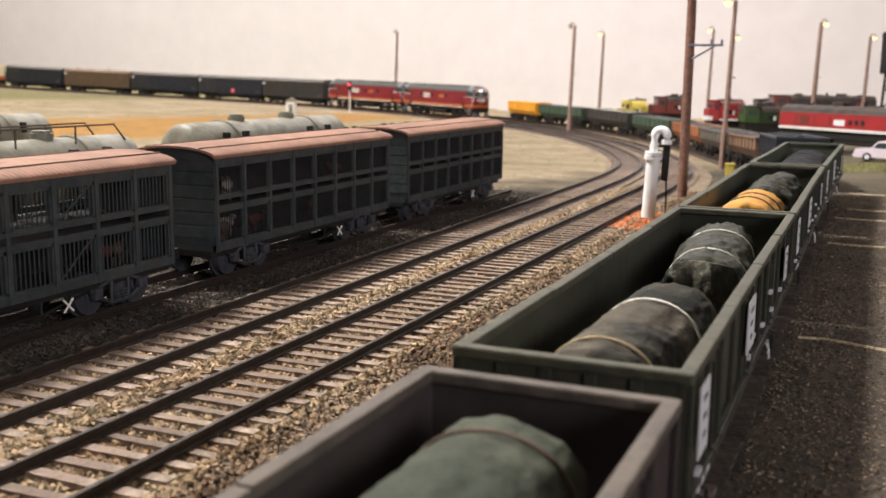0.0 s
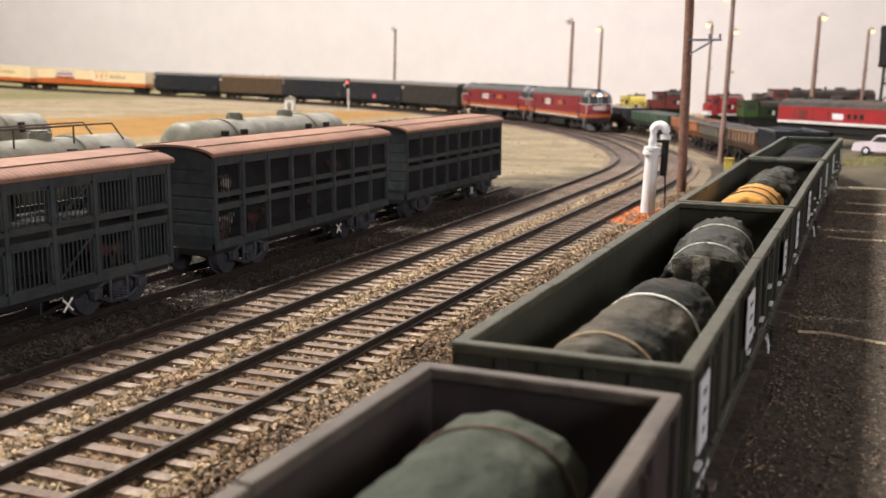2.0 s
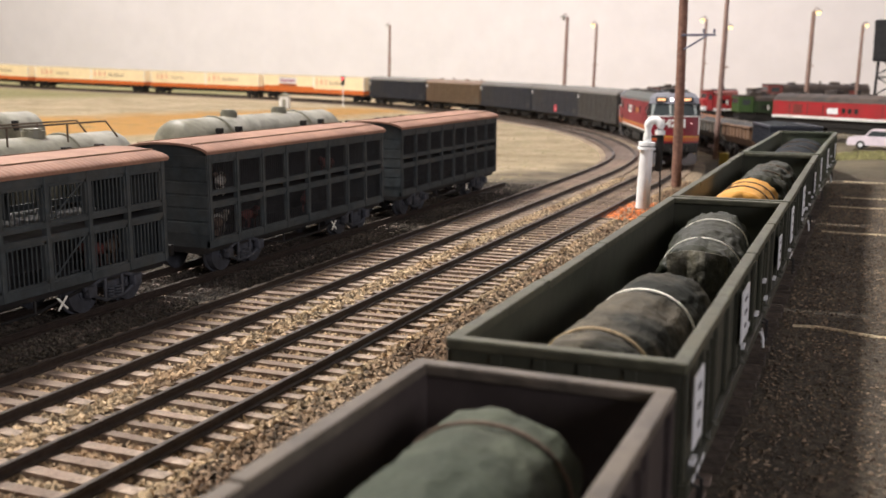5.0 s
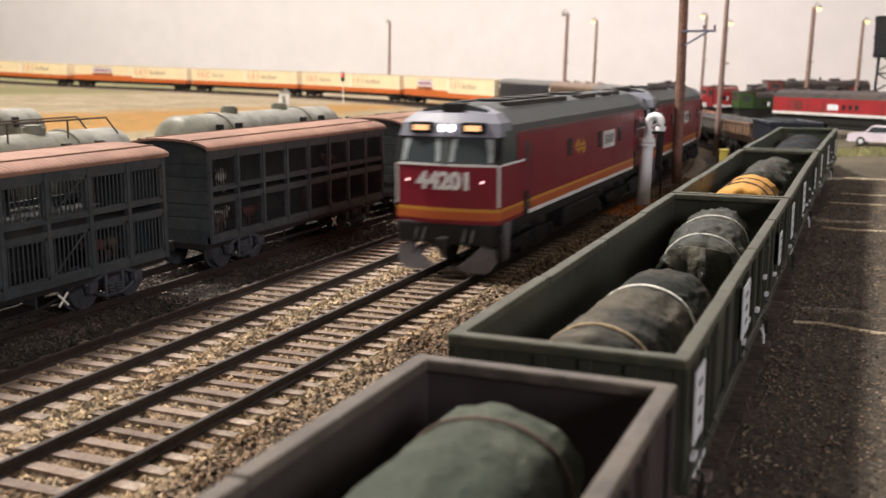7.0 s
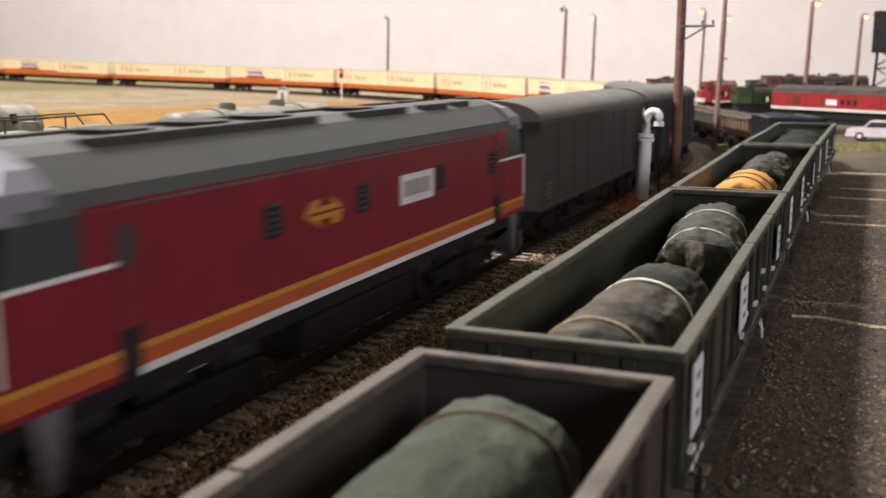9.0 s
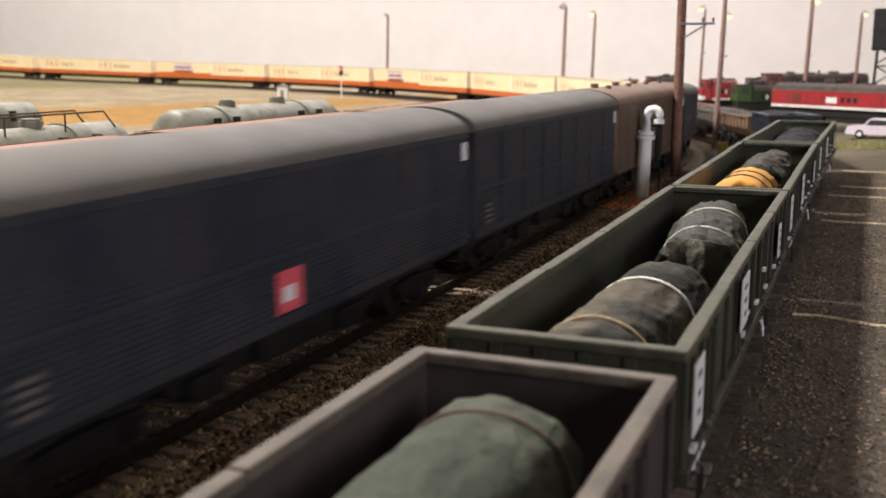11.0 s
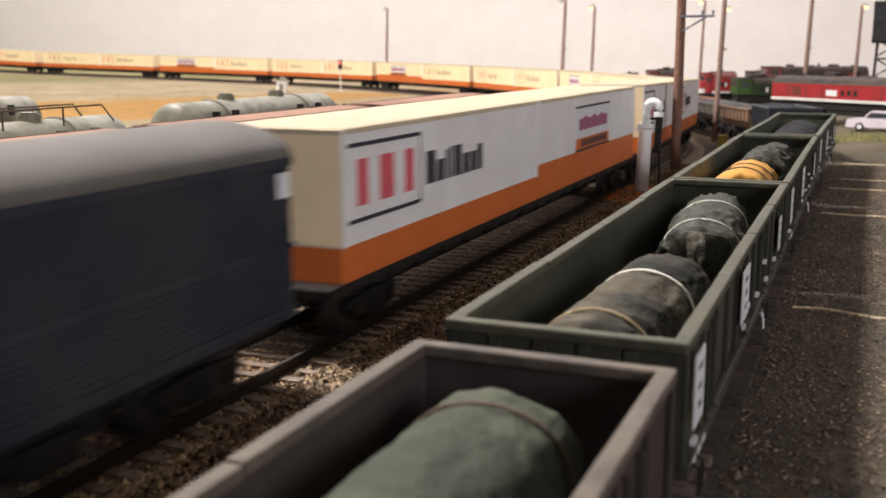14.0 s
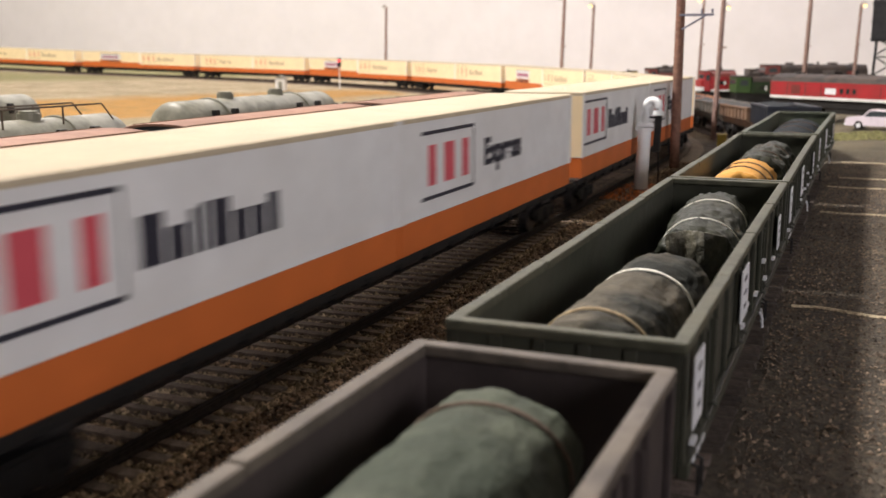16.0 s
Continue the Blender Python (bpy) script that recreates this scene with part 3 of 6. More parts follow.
def ballast_bed(s0, s1, paint, label):
    """The bed under the stones, raised over the ground, along both main tracks."""
    bm = B()
    rows = []
    steps = int((s1 - s0) / 40)
    for k in range(steps + 1):
        c, a = line_at(s0 + (s1 - s0) * k / steps)
        n = Vector((math.cos(a), math.sin(a)))
        prof = ((-60, -4.9), (-52, -3.2), (17, -3.2), (26, -4.9))
        rows.append([bm.verts.new((*(c + n * u), z + rise(c.x, c.y) + (0.4 if rise(c.x, c.y) > 0 else 0))) for u, z in prof])
    for i in range(len(rows) - 1):
        for k in range(3):
            bm.faces.new((rows[i][k], rows[i][k + 1], rows[i + 1][k + 1], rows[i + 1][k]))
    tagged(part("ballast_bed", bm, paint), label, "ballast", kind="structure")


# near bed: shade of the gaps between stones is put into its colour
ballast_bed(-260, 470, mat("ballast_bed_fine", (0.085, 0.064, 0.046), 0.95, 0, 0.55, 1.4, 1.0, dirt=(0.06, 0.045, 0.036), dirt_amount=0.6, dirt_scale=0.02),
            "fine ballast bed, darkened for the shade between the loose stones")
ballast_bed(470, 3400, mat("ballast_bed_pale", (0.25, 0.195, 0.135), 0.95, 0, 0.6, 0.9, 1.0, dirt=(0.16, 0.115, 0.08), dirt_amount=0.6, dirt_scale=0.02),
            "pale brown ballast bed along the curve")


# ---- running gear ----
def make_bogie(parent, y, half=9.0, r=5.3, width=11.5, axles=2, paint=None):
    bm = B()
    for sx in (-1, 1):
        x = sx * width
        pts = [(-half - 3.5, 6.2), (-half - 2.5, 7.6), (-3.5, 8.2), (3.5, 8.2), (half + 2.5, 7.6), (half + 3.5, 6.2), (half + 1.2, 4.2), (half - 3, 4.6), (3.4, 2.6), (-3.4, 2.6), (-half + 3, 4.6), (-half - 1.2, 4.2)]
        prism_x(bm, [(a, b) for a, b in pts], x - 0.9, x + 0.9)
        for k in (-1.8, 0, 1.8):
            cy(bm, (x + sx * 0.9, k, 3.4), (x + sx * 0.9, k, 7.6), 0.75, 8)
        for ax in (-half, half):
            bx(bm, x - 0.4 + sx, x + 0.4 + sx, ax - 1.7, ax + 1.7, 3.8, 7.0)
    bx(bm, -width, width, -2.6, 2.6, 5, 8)
    b = part("bogie", bm, paint or M_BLACK, parent, at=mm(0, y, 0))
    for i in range(axles):
        ax = -half + 2 * half * i / (axles - 1)
        wm = B()
        for sx in (-1, 1):
            cy(wm, (sx * 7.6, 0, r), (sx * 10.2, 0, r), r, 18)
            cy(wm, (sx * 7.2, 0, r), (sx * 7.8, 0, r), r + 0.6, 18)
        cy(wm, (-10.6, 0, r), (10.6, 0, r), 0.9, 8)
        part("wheelset", wm, paint or M_WHEEL, b, at=mm(0, ax, 0))
    return b


def archbar_bogie(parent, y):
    """Open arch-bar bogie: bent bars, coil springs and axle boxes over spoked-looking wheels."""
    h, x0 = 8.6, 12.4
    bm = B()
    for sx in (-1, 1):
        x = sx * x0
        tube(bm, [(x, -h - 2.4, 6.6), (x, -h, 6.8), (x, -3.4, 8.6), (x, 3.4, 8.6), (x, h, 6.8), (x, h + 2.4, 6.6)], 0.55, 6)
        tube(bm, [(x, -h - 1.6, 5.6), (x, -3.2, 2.4), (x, 3.2, 2.4), (x, h + 1.6, 5.6)], 0.5, 6)
        for k in (-3.2, 3.2):
            cy(bm, (x, k, 2.4), (x, k, 8.6), 0.5, 6)
    bx(bm, -x0, x0, -2.2, 2.2, 5.2, 7.6, 0.3)
    b = part("bogie", bm, M_BOGIE, parent, at=mm(0, y, 0))
    for sx in (-1, 1):
        for k in (-1.3, 1.3):
            sp = B()
            for q in range(4):
                cy(sp, (0, 0, 2.9 + q * 0.75), (0, 0, 3.35 + q * 0.75), 1.05, 10)
            part("spring", sp, M_BOGIE, b, at=mm(sx * (x0 + 0.1), k, 0))
        for k in (-h, h):
            part("axle_box", bx(B(), sx * x0 - 1.0, sx * x0 + 1.0, k - 1.5, k + 1.5, 4.2, 7.2, 0.4), M_BOGIE, b)
    for k in (-h, h):
        wm = B()
        for sx in (-1, 1):
            cy(wm, (sx * 7.6, 0, 5.2), (sx * 10.0, 0, 5.2), 5.2, 20)
            cy(wm, (sx * 7.0, 0, 5.2), (sx * 7.7, 0, 5.2), 5.8, 20)
            cy(wm, (sx * 10.0, 0, 5.2), (sx * 10.4, 0, 5.2), 1.8, 12)
        cy(wm, (-11, 0, 5.2), (11, 0, 5.2), 0.9, 8)
        part("wheelset", wm, M_BOGIE, b, at=mm(0, k, 0))
    return b


def couplers(parent, half, z=8.5):
    for sy in (-1, 1):
        bm = B()
        bx(bm, -1.0, 1.0, min(sy * (half - 3), sy * (half + 2.2)), max(sy * (half - 3), sy * (half + 2.2)), z - 1.2, z + 1.0, 0.2)
        bx(bm, -1.8, 1.8, min(sy * (half + 0.8), sy * (half + 2.4)), max(sy * (half + 0.8), sy * (half + 2.4)), z - 1.8, z + 1.6, 0.3)
        part("coupler", bm, M_BLACK, parent)


def on_line(s, hb, off):
    a, _ = line_at(s - hb, off)
    b, _ = line_at(s + hb, off)
    c, d = (a + b) / 2, b - a
    za, zb = rise(a.x, a.y), rise(b.x, b.y)
    return mm(c.x, c.y, (za + zb) / 2, math.degrees(math.atan2(-d.x, d.y)), math.degrees(math.atan2(zb - za, d.length)))


# ---- open wagons with wrapped loads ----
def open_wagon(label, paint, m, half=82.3, w=15.85, top=26.0, plates=True):
    rail = {M_WAGON_GREEN: M_RAIL_GREEN, M_WAGON_BROWN: M_RAIL_BROWN}.get(paint, paint)
    e = thing("open_wagon", label, "wagon", "open wagons on the siding", m)
    t, fl = 1.0, 9.6
    part("floor", bx(B(), -w + 0.5, w - 0.5, -half + 0.5, half - 0.5, fl - 1.2, fl), M_WAGON_IN, e)
    part("underframe", bx(bx(B(), -w + 4, w - 4, -half + 6, half - 6, 7.4, fl - 1.3), -2, 2, -half, half, 7.8, fl - 1.2), M_BLACK, e)
    n = 12
    for sx in (-1, 1):
        bm = B()
        xi, xo = sx * (w - t - 0.5), sx * (w - 0.5)
        # slightly bowed side sheet
        prof_z = (8.6, fl, 15, 20, top - 1.4)
        cols = []
        for i in range(25):
            y = -half + 2 * half * i / 24
            bow = 0.35 * math.sin(math.pi * i / 24 * 3) * 0.5
            cols.append([(bm.verts.new((x + sx * bow * (z - 9) / 17, y, z)), z) for x in (xi, xo) for z in prof_z])
        m5 = len(prof_z)
        for i in range(24):
            A, C = cols[i], cols[i + 1]
            for k in range(m5 - 1):
                bm.faces.new((A[k][0], A[k + 1][0], C[k + 1][0], C[k][0]))
                bm.faces.new((A[m5 + k][0], A[m5 + k + 1][0], C[m5 + k + 1][0], C[m5 + k][0]))
            bm.faces.new((A[0][0], C[0][0], C[m5][0], A[m5][0]))
            bm.faces.new((A[m5 - 1][0], C[m5 - 1][0], C[-1][0], A[-1][0]))
        for c in (cols[0], cols[-1]):
            for k in range(m5 - 1):
                bm.faces.new((c[k][0], c[k + 1][0], c[m5 + k + 1][0], c[m5 + k][0]))
        side = part("side", bm, paint, e)
        bm = B()
        secs = 4
        for i in range(secs):
            y0, y1 = -half + 2 * half * i / secs, -half + 2 * half * (i + 1) / secs
            bow = 0.3 * math.sin(math.pi * (i + 0.5) / secs * 3)
            x0, x1 = sorted((sx * (w - 1.9) + sx * bow * 0.4, sx * (w + 0.25) + sx * bow * 0.4))
            bx(bm, x0, x1, y0 + (0.2 if i else 0), y1 - (0.2 if i < secs - 1 else 0), top - 1.5 + 0.1 * bow, top + 0.25 * bow, 0.35)
            part("top_rail", bm, rail, e)
            bm = B()
        bm.free()
        for i in range(n + 1):
            y = -half + 1.0 + (2 * half - 2.0) * i / n
            x0, x1 = sorted((sx * (w - 0.5), sx * (w + 0.3)))
            part("rib", bx(B(), x0, x1, y - 0.7, y + 0.7, 9.2, top - 1.6, 0.2), paint, side)
        x0, x1 = sorted((sx * (w - 0.5), sx * (w + 0.9)))
        part("side_sill", bx(B(), x0, x1, -half, half, 8.2, 10.2, 0.2), paint, e)
        for i in range(0, n, 3):
            y = -half + 1.0 + (2 * half - 2.0) * (i + 1.5) / n
            bm = B()
            for dy in (-3.2, 3.2):
                x0, x1 = sorted((sx * (w - 0.4), sx * (w + 0.5)))
                bx(bm, x0, x1, y + dy - 0.35, y + dy + 0.35, 10, 23)
                cy(bm, (sx * (w + 0.4), y + dy, 10.6), (sx * (w + 1.1), y + dy, 10.0), 0.4, 6)
            part("door_strap", bm, paint, side)
    for sy in (-1, 1):
        bm = B()
        y0, y1 = sorted((sy * (half - 1.1), sy * (half - 0.1)))
        bx(bm, -w + 0.6, w - 0.6, y0, y1, 9, top - 1.4)
        end = part("end", bm, paint, e)
        y0, y1 = sorted((sy * (half - 1.9), sy * (half + 0.3)))
        part("top_rail", bx(B(), -w - 0.2, w + 0.2, y0, y1, top - 1.5, top + 0.06, 0.35), rail, e)
        for x in (-9, -3, 3, 9):
            y0, y1 = sorted((sy * (half - 0.2), sy * (half + 0.2)))
            part("rib", bx(B(), x - 0.8, x + 0.8, y0, y1, 9, top - 1.6, 0.1), paint, end)
    if plates:
        for y, h0, h1, wd in ((-half + 6.0, 14.0, 23.6, 3.6), (-half + 59, 14.6, 23.8, 5.0), (half - 30, 13.5, 21.5, 3.0)):
            pl = part("number_plate", bx(B(), w + 0.75, w + 1.0, y - wd, y + wd, h0, h1), M_PLATE, e, "white number plate")
            bm = B()
            for k in range(3):
                z = h0 + (h1 - h0) * (0.22 + 0.27 * k)
                bx(bm, w + 1.0, w + 1.06, y - wd * (0.28 + 0.1 * k), y + wd * 0.35, z, z + (h1 - h0) * 0.075)
            part("number_bar", bm, M_INK, pl)
        for y, z in ((-half + 4, 9.2), (-half + 8, 9.2), (-half + 12, 9.2), (-half + 5, 11.4), (-half + 84, 13), (-half + 98, 17), (-half + 104, 12), (-half + 60, 12.5), (-half + 66, 15), (half - 40, 12.5)):
            part("lettering_bar", bx(B(), w + 0.3, w + 1.02, y - 1.2, y + 1.2, z, z + 0.7), M_PLATE, e)
        bm = tube(B(), [(w + 1.0, 8.6, 8.0), (w + 1.6, 9.0, 6.4), (w + 1.6, 9.6, 4.4)], 0.28, 6)
        tube(bm, [(w + 1.0, 11.6, 8.0), (w + 1.5, 11.2, 6.2), (w + 1.5, 10.6, 4.6)], 0.25, 6)
        bx(bm, w + 1.2, w + 1.8, 8.8, 11.2, 5.6, 6.2, 0.15)
        part("brake_lever", bm, M_PLATE, e, "white-painted brake lever")
    for y in (-half + 4, half * 0.15):
        bm = B()
        tube(bm, [(w + 0.9, y - 1.5, 9.5), (w + 1.8, y - 1.5, 9.2), (w + 1.8, y - 1.5, 5.5), (w + 1.8, y + 1.5, 5.5), (w + 1.8, y + 1.5, 9.2), (w + 0.9, y + 1.5, 9.5)], 0.28, 6)
        part("step_iron", bm, M_BLACK, e)
    for y in (-half + 26, half - 26):
        make_bogie(e, y)
    couplers(e, half)
    return e


W1 = open_wagon("brown-grey steel open wagon loaded with a green tarpaulin roll", M_WAGON_BROWN, mm(16.0, -91.5, -0.1, -0.15), 82.0)
W2 = open_wagon("dark green steel open wagon carrying two roped tarpaulin rolls", M_WAGON_GREEN, mm(15.9, 83.0))
W3 = open_wagon("dark green open wagon with yellow and dark tarpaulin loads", M_WAGON_GREEN, mm(16.1, 250.0), 81.8)
W4 = open_wagon("mossy green open wagon with a low covered load", M_WAGON_GREEN2, mm(17.6, 421, 0, -0.8), 82.0)


def roll(label, material, x, y, z, r, length, ropes, rz=0.0, seed=1, lump=0.8, rope_mat=None, squash=1.0, kink=0.0):
    """A roll under a lashed tarpaulin: a creased, sagging barrel with gathered ends."""
    ropemats = rope_mat if isinstance(rope_mat, tuple) else (rope_mat or M_ROPE,) * len(ropes)
    e = thing("wrapped_load", label, "load", "tarpaulin loads in the open wagons", mm(x, y, z, rz))
    bm = B()
    nu, nv = 84, 56

    def rad(v, a):
        yy = (v - 0.5) * length
        q = Vector((math.cos(a) * 1.3, math.sin(a) * 1.3, yy * 0.07)) + Vector((seed * 3.1, seed, 0))
        d = noise.noise(q) * lump + noise.noise(q * 2.3) * lump * 0.55 + (0.35 - abs(noise.noise(Vector((math.cos(a) * 2.6, math.sin(a) * 2.6, yy * 0.13 + seed))))) * lump * 1.3 + noise.noise(q * 6.0) * lump * 0.18
        for k, (f, g) in enumerate(((2.1, 0.10), (3.7, 0.19), (6.5, 0.3))):
            u = Vector((math.cos(a) * f, math.sin(a) * f, yy * g + a * 0.8)) + Vector((0, 0, seed * 7 + k * 5))
            d += lump * (0.55, 0.42, 0.28)[k] * (max(0.0, 1 - 3.2 * abs(noise.noise(u))) ** 1.5 - 0.25)
        sag = 0.0
        for rp in ropes:
            sag -= 0.55 * math.exp(-((v - rp) * length / 1.6) ** 2)
        return r + d + sag

    rings = []
    for j in range(nv + 1):
        v = j / nv
        y0 = (v - 0.5) * length
        ring = []
        for i in range(nu):
            a = 2 * math.pi * i / nu
            rr = rad(v, a)
            ring.append(bm.verts.new((rr * math.cos(a), y0 + 0.7 * noise.noise((math.cos(a) * 2, math.sin(a) * 2, seed + 9 * (v > .5))), rr * math.sin(a) * squash + kink * noise.noise((v * 3, seed, 0)))))
        rings.append(ring)
    for j in range(nv):
        for i in range(nu):
            bm.faces.new((rings[j][i], rings[j][(i + 1) % nu], rings[j + 1][(i + 1) % nu], rings[j + 1][i]))
    for end, sgn in ((rings[0], -1), (rings[-1], 1)):
        prev = end
        for f, push in ((0.86, 0.9), (0.6, 0.6), (0.35, -0.6), (0.12, 0.8)):
            ring = []
            for i in range(nu):
                a = 2 * math.pi * i / nu
                fold = 1.9 * math.sin(a * 5 + seed + 2 * math.sin(a * 2)) * (1.1 - f) + 1.6 * noise.noise((math.cos(a) * 3, math.sin(a) * 3, f * 4 + seed))
                base = sgn * length / 2
                ring.append(bm.verts.new((r * f * math.cos(a), base + sgn * (push + fold), r * f * math.sin(a) * squash)))
            for i in range(nu):
                bm.faces.new((prev[i], prev[(i + 1) % nu], ring[(i + 1) % nu], ring[i]))
            prev = ring
        bm.faces.new(prev)
    part("tarpaulin", bm, material, e, smooth=True)
    for rp in ropes:
        pts = []
        for i in range(40):
            a = 2 * math.pi * i / 40
            rr = sum(rad(rp, a + k * 0.16) for k in range(-3, 4)) / 7 + 0.62
            pts.append((rr * math.cos(a), (rp - 0.5) * length + 0.5 * math.sin(a + seed), rr * math.sin(a) * squash + kink * noise.noise((rp * 3, seed, 0))))
        part("rope", tube(B(), pts, 0.26 if rope_mat is not M_ROPE else 0.19, 6, closed=True), ropemats[ropes.index(rp)], e)
    return e


roll("pale green tarpaulin roll lashed with a brown rope", M_TARP, 15.2, -57, 17.1, 9.3, 74, (0.93,), 0, 2, 0.42, M_ROPED, squash=0.82)
roll("grey stained tarpaulin roll lashed with tan and white ropes", M_TARPG, 15.8, 43, 16.0, 8.8, 54, (0.13, 0.70), -2, 5, 0.5, (M_ROPET, M_ROPE), squash=0.82)
DARK_ROLL = roll("dark green tarpaulin roll tied with two white ropes", M_TARPD, 16.2, 128, 16.2, 8.9, 58, (0.20, 0.74), 4, 8, 0.75, M_ROPE, squash=0.82)


def flap(roll_, y, z):
    """The loose tongue of cloth that hangs in folds down the front of the dark roll."""
    bm = B()
    nu, nv = 22, 22

    def sheet(back):
        rows = []
        for j in range(nv + 1):
            v = j / nv
            wide = 6.4 - 3.9 * v + 0.8 * math.sin(v * 5)
            row = []
            for i in range(nu + 1):
                u = -1 + 2 * i / nu
                fold = 1.5 * abs(math.sin(2.3 * u + 0.7 + 0.9 * v)) + 0.9 * abs(noise.noise((u * 1.7, v * 2.6, 4.0))) + 0.35 * noise.noise((u * 5, v * 6, 9.0))
                out = 1.2 + 3.0 * math.sin(math.pi * min(1.0, 0.25 + v * 0.8)) * (1 - 0.55 * u * u)
                row.append(bm.verts.new((wide * u + 1.3 * v, -out - fold + (0.4 if back else 0.0), 7.6 - 15.4 * v - 1.2 * u * u)))
            rows.append(row)
        return rows

    front, rear = sheet(False), sheet(True)
    for rows, flip in ((front, False), (rear, True)):
        for j in range(nv):
            for i in range(nu):
                q = (rows[j][i], rows[j][i + 1], rows[j + 1][i + 1], rows[j + 1][i])
                bm.faces.new(q[::-1] if flip else q)
    rim = lambda r: [r[0][i] for i in range(nu)] + [r[j][nu] for j in range(nv)] + [r[nv][i] for i in range(nu, 0, -1)] + [r[j][0] for j in range(nv, 0, -1)]
    ra, rb = rim(front), rim(rear)
    for k in range(len(ra)):
        n = (k + 1) % len(ra)
        bm.faces.new((ra[k], ra[n], rb[n], rb[k]))
    part("folded_flap", bm, M_FLAP, roll_, "paler folded flap of the tarpaulin", at=mm(0, y, z))


flap(DARK_ROLL, -28.6, -0.4)
roll("yellow tarpaulin bundle banded with dark straps", M_TARPY, 14.5, 224, 16.4, 9.0, 40, (0.35, 0.7), 0, 11, 0.4, M_ROPED, squash=0.84)
roll("dark tarpaulin roll behind the yellow bundle", M_TARPD, 15.5, 285, 16.4, 9.0, 62, (0.3, 0.7), 0, 14, 0.9, M_ROPED, squash=0.84)
roll("flat dark green tarpaulin load in the wagon", M_COVER, 17.5, 425, 16.0, 11.5, 120, (0.2, 0.5, 0.8), 0, 17, 0.6, M_ROPED, squash=0.6)


# ---- livestock vans ----
def stock_van(label, m, barred, half=58.5):
    e = thing("livestock_van", label, "wagon", "livestock vans on the siding", m)
    w, lo, eave = 14.4, 9.0, 37.2
    decks = ((11.2, 21.6), (25.6, 35.0))
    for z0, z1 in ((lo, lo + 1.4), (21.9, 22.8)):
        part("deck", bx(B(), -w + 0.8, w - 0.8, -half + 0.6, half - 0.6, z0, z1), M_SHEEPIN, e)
    bays = 8
    bar = None
    for sx in (-1, 1):
        xo, xi = sx * w, sx * (w - 1.1)
        x0, x1 = sorted((xo, xi))
        for z0, z1 in ((lo, 11.2), (21.5, 22.7), (24.5, 25.7), (34.9, eave)):
            part("side_rail", bx(B(), x0 - 0.1, x1 + 0.1, -half, half, z0, z1, 0.15), M_SHEEP, e)
        for i in range(bays + 1):
            y = -half + 1.1 + (2 * half - 2.2) * i / bays
            part("post", bx(B(), x0 - 0.3, x1 + 0.3, y - 0.6, y + 0.6, lo, eave, 0.15), M_SHEEP, e)
        for i in range(bays):
            ya = -half + 1.1 + (2 * half - 2.2) * i / bays + 0.6
            yb = -half + 1.1 + (2 * half - 2.2) * (i + 1) / bays - 0.6
            for z0, z1 in decks:
                bm = B()
                for y in (ya + 0.3, yb - 0.3):
                    bx(bm, x0 + 0.1, x1 - 0.1, y - 0.3, y + 0.3, z0, z1)
                bx(bm, x0 + 0.1, x1 - 0.1, ya, yb, z1 - 0.9, z1)
                bx(bm, x0 + 0.1, x1 - 0.1, ya, yb, z0, z0 + 0.6)
                panel = part("panel_frame", bm, M_SHEEP, e)
                bars = 9 if barred else 11
                if barred or sx > 0:
                    for j in range(1, bars):
                        y = ya + (yb - ya) * j / bars
                        if bar is None:
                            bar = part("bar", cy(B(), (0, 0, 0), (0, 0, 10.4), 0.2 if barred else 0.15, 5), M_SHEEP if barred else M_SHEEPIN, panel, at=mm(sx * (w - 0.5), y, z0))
                        else:
                            again(bar, panel, mm(sx * (w - 0.5), y, z0))
                if i == 5 and barred:
                    part("diagonal_brace", cy(B(), (sx * (w - 0.35), ya, z0), (sx * (w - 0.35), yb, z1), 0.25, 5), M_SHEEP, panel)
    # added dark sheets standing in for the shade inside the van
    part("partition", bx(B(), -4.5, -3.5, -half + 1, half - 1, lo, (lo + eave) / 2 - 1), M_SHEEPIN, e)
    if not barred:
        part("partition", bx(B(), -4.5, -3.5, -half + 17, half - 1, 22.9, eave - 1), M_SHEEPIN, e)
    for sy in (-1, 1):
        bm = B()
        y0, y1 = sorted((sy * (half - 1.0), sy * half))
        arch = [(w * math.cos(a), eave - 0.3 + 2.7 * math.sin(a)) for a in [math.pi * k / 14 for k in range(15)]]
        prism(bm, [(-w, lo), (w, lo)] + arch, y0, y1)
        end = part("end_wall", bm, M_SHEEP, e)
        for z in (13, 17, 21, 25, 29, 33):
            y0, y1 = sorted((sy * half, sy * (half + 0.25)))
            part("end_board", bx(B(), -w + 0.2, w - 0.2, y0, y1, z, z + 3.5, 0.12), M_SHEEP, end)
    # arched, finely corrugated roof
    bm = B()
    prof = []
    n = 28
    for k in range(n + 1):
        a = math.pi * (0.02 + 0.96 * k / n)
        prof.append(((w + 1.0) * math.cos(a), eave + 0.2 + 2.9 * math.sin(a)))
    m_ = 140
    rings = []
    for j in range(m_ + 1):
        y = -half - 1.0 + (2 * half + 2.0) * j / m_
        wob = 0.2 * (j % 2)
        rings.append([bm.verts.new((x, y, z + wob)) for x, z in prof] + [bm.verts.new((x * 0.975, y, z - 0.7)) for x, z in prof[::-1]])
    L_ = len(rings[0])
    for j in range(m_):
        for k in range(L_):
            bm.faces.new((rings[j][k], rings[j][(k + 1) % L_], rings[j + 1][(k + 1) % L_], rings[j + 1][k]))
    bm.faces.new(rings[0][::-1])
    bm.faces.new(rings[-1])
    roof = part("roof", bm, M_ROOF, e, "pinkish red-oxide roof")
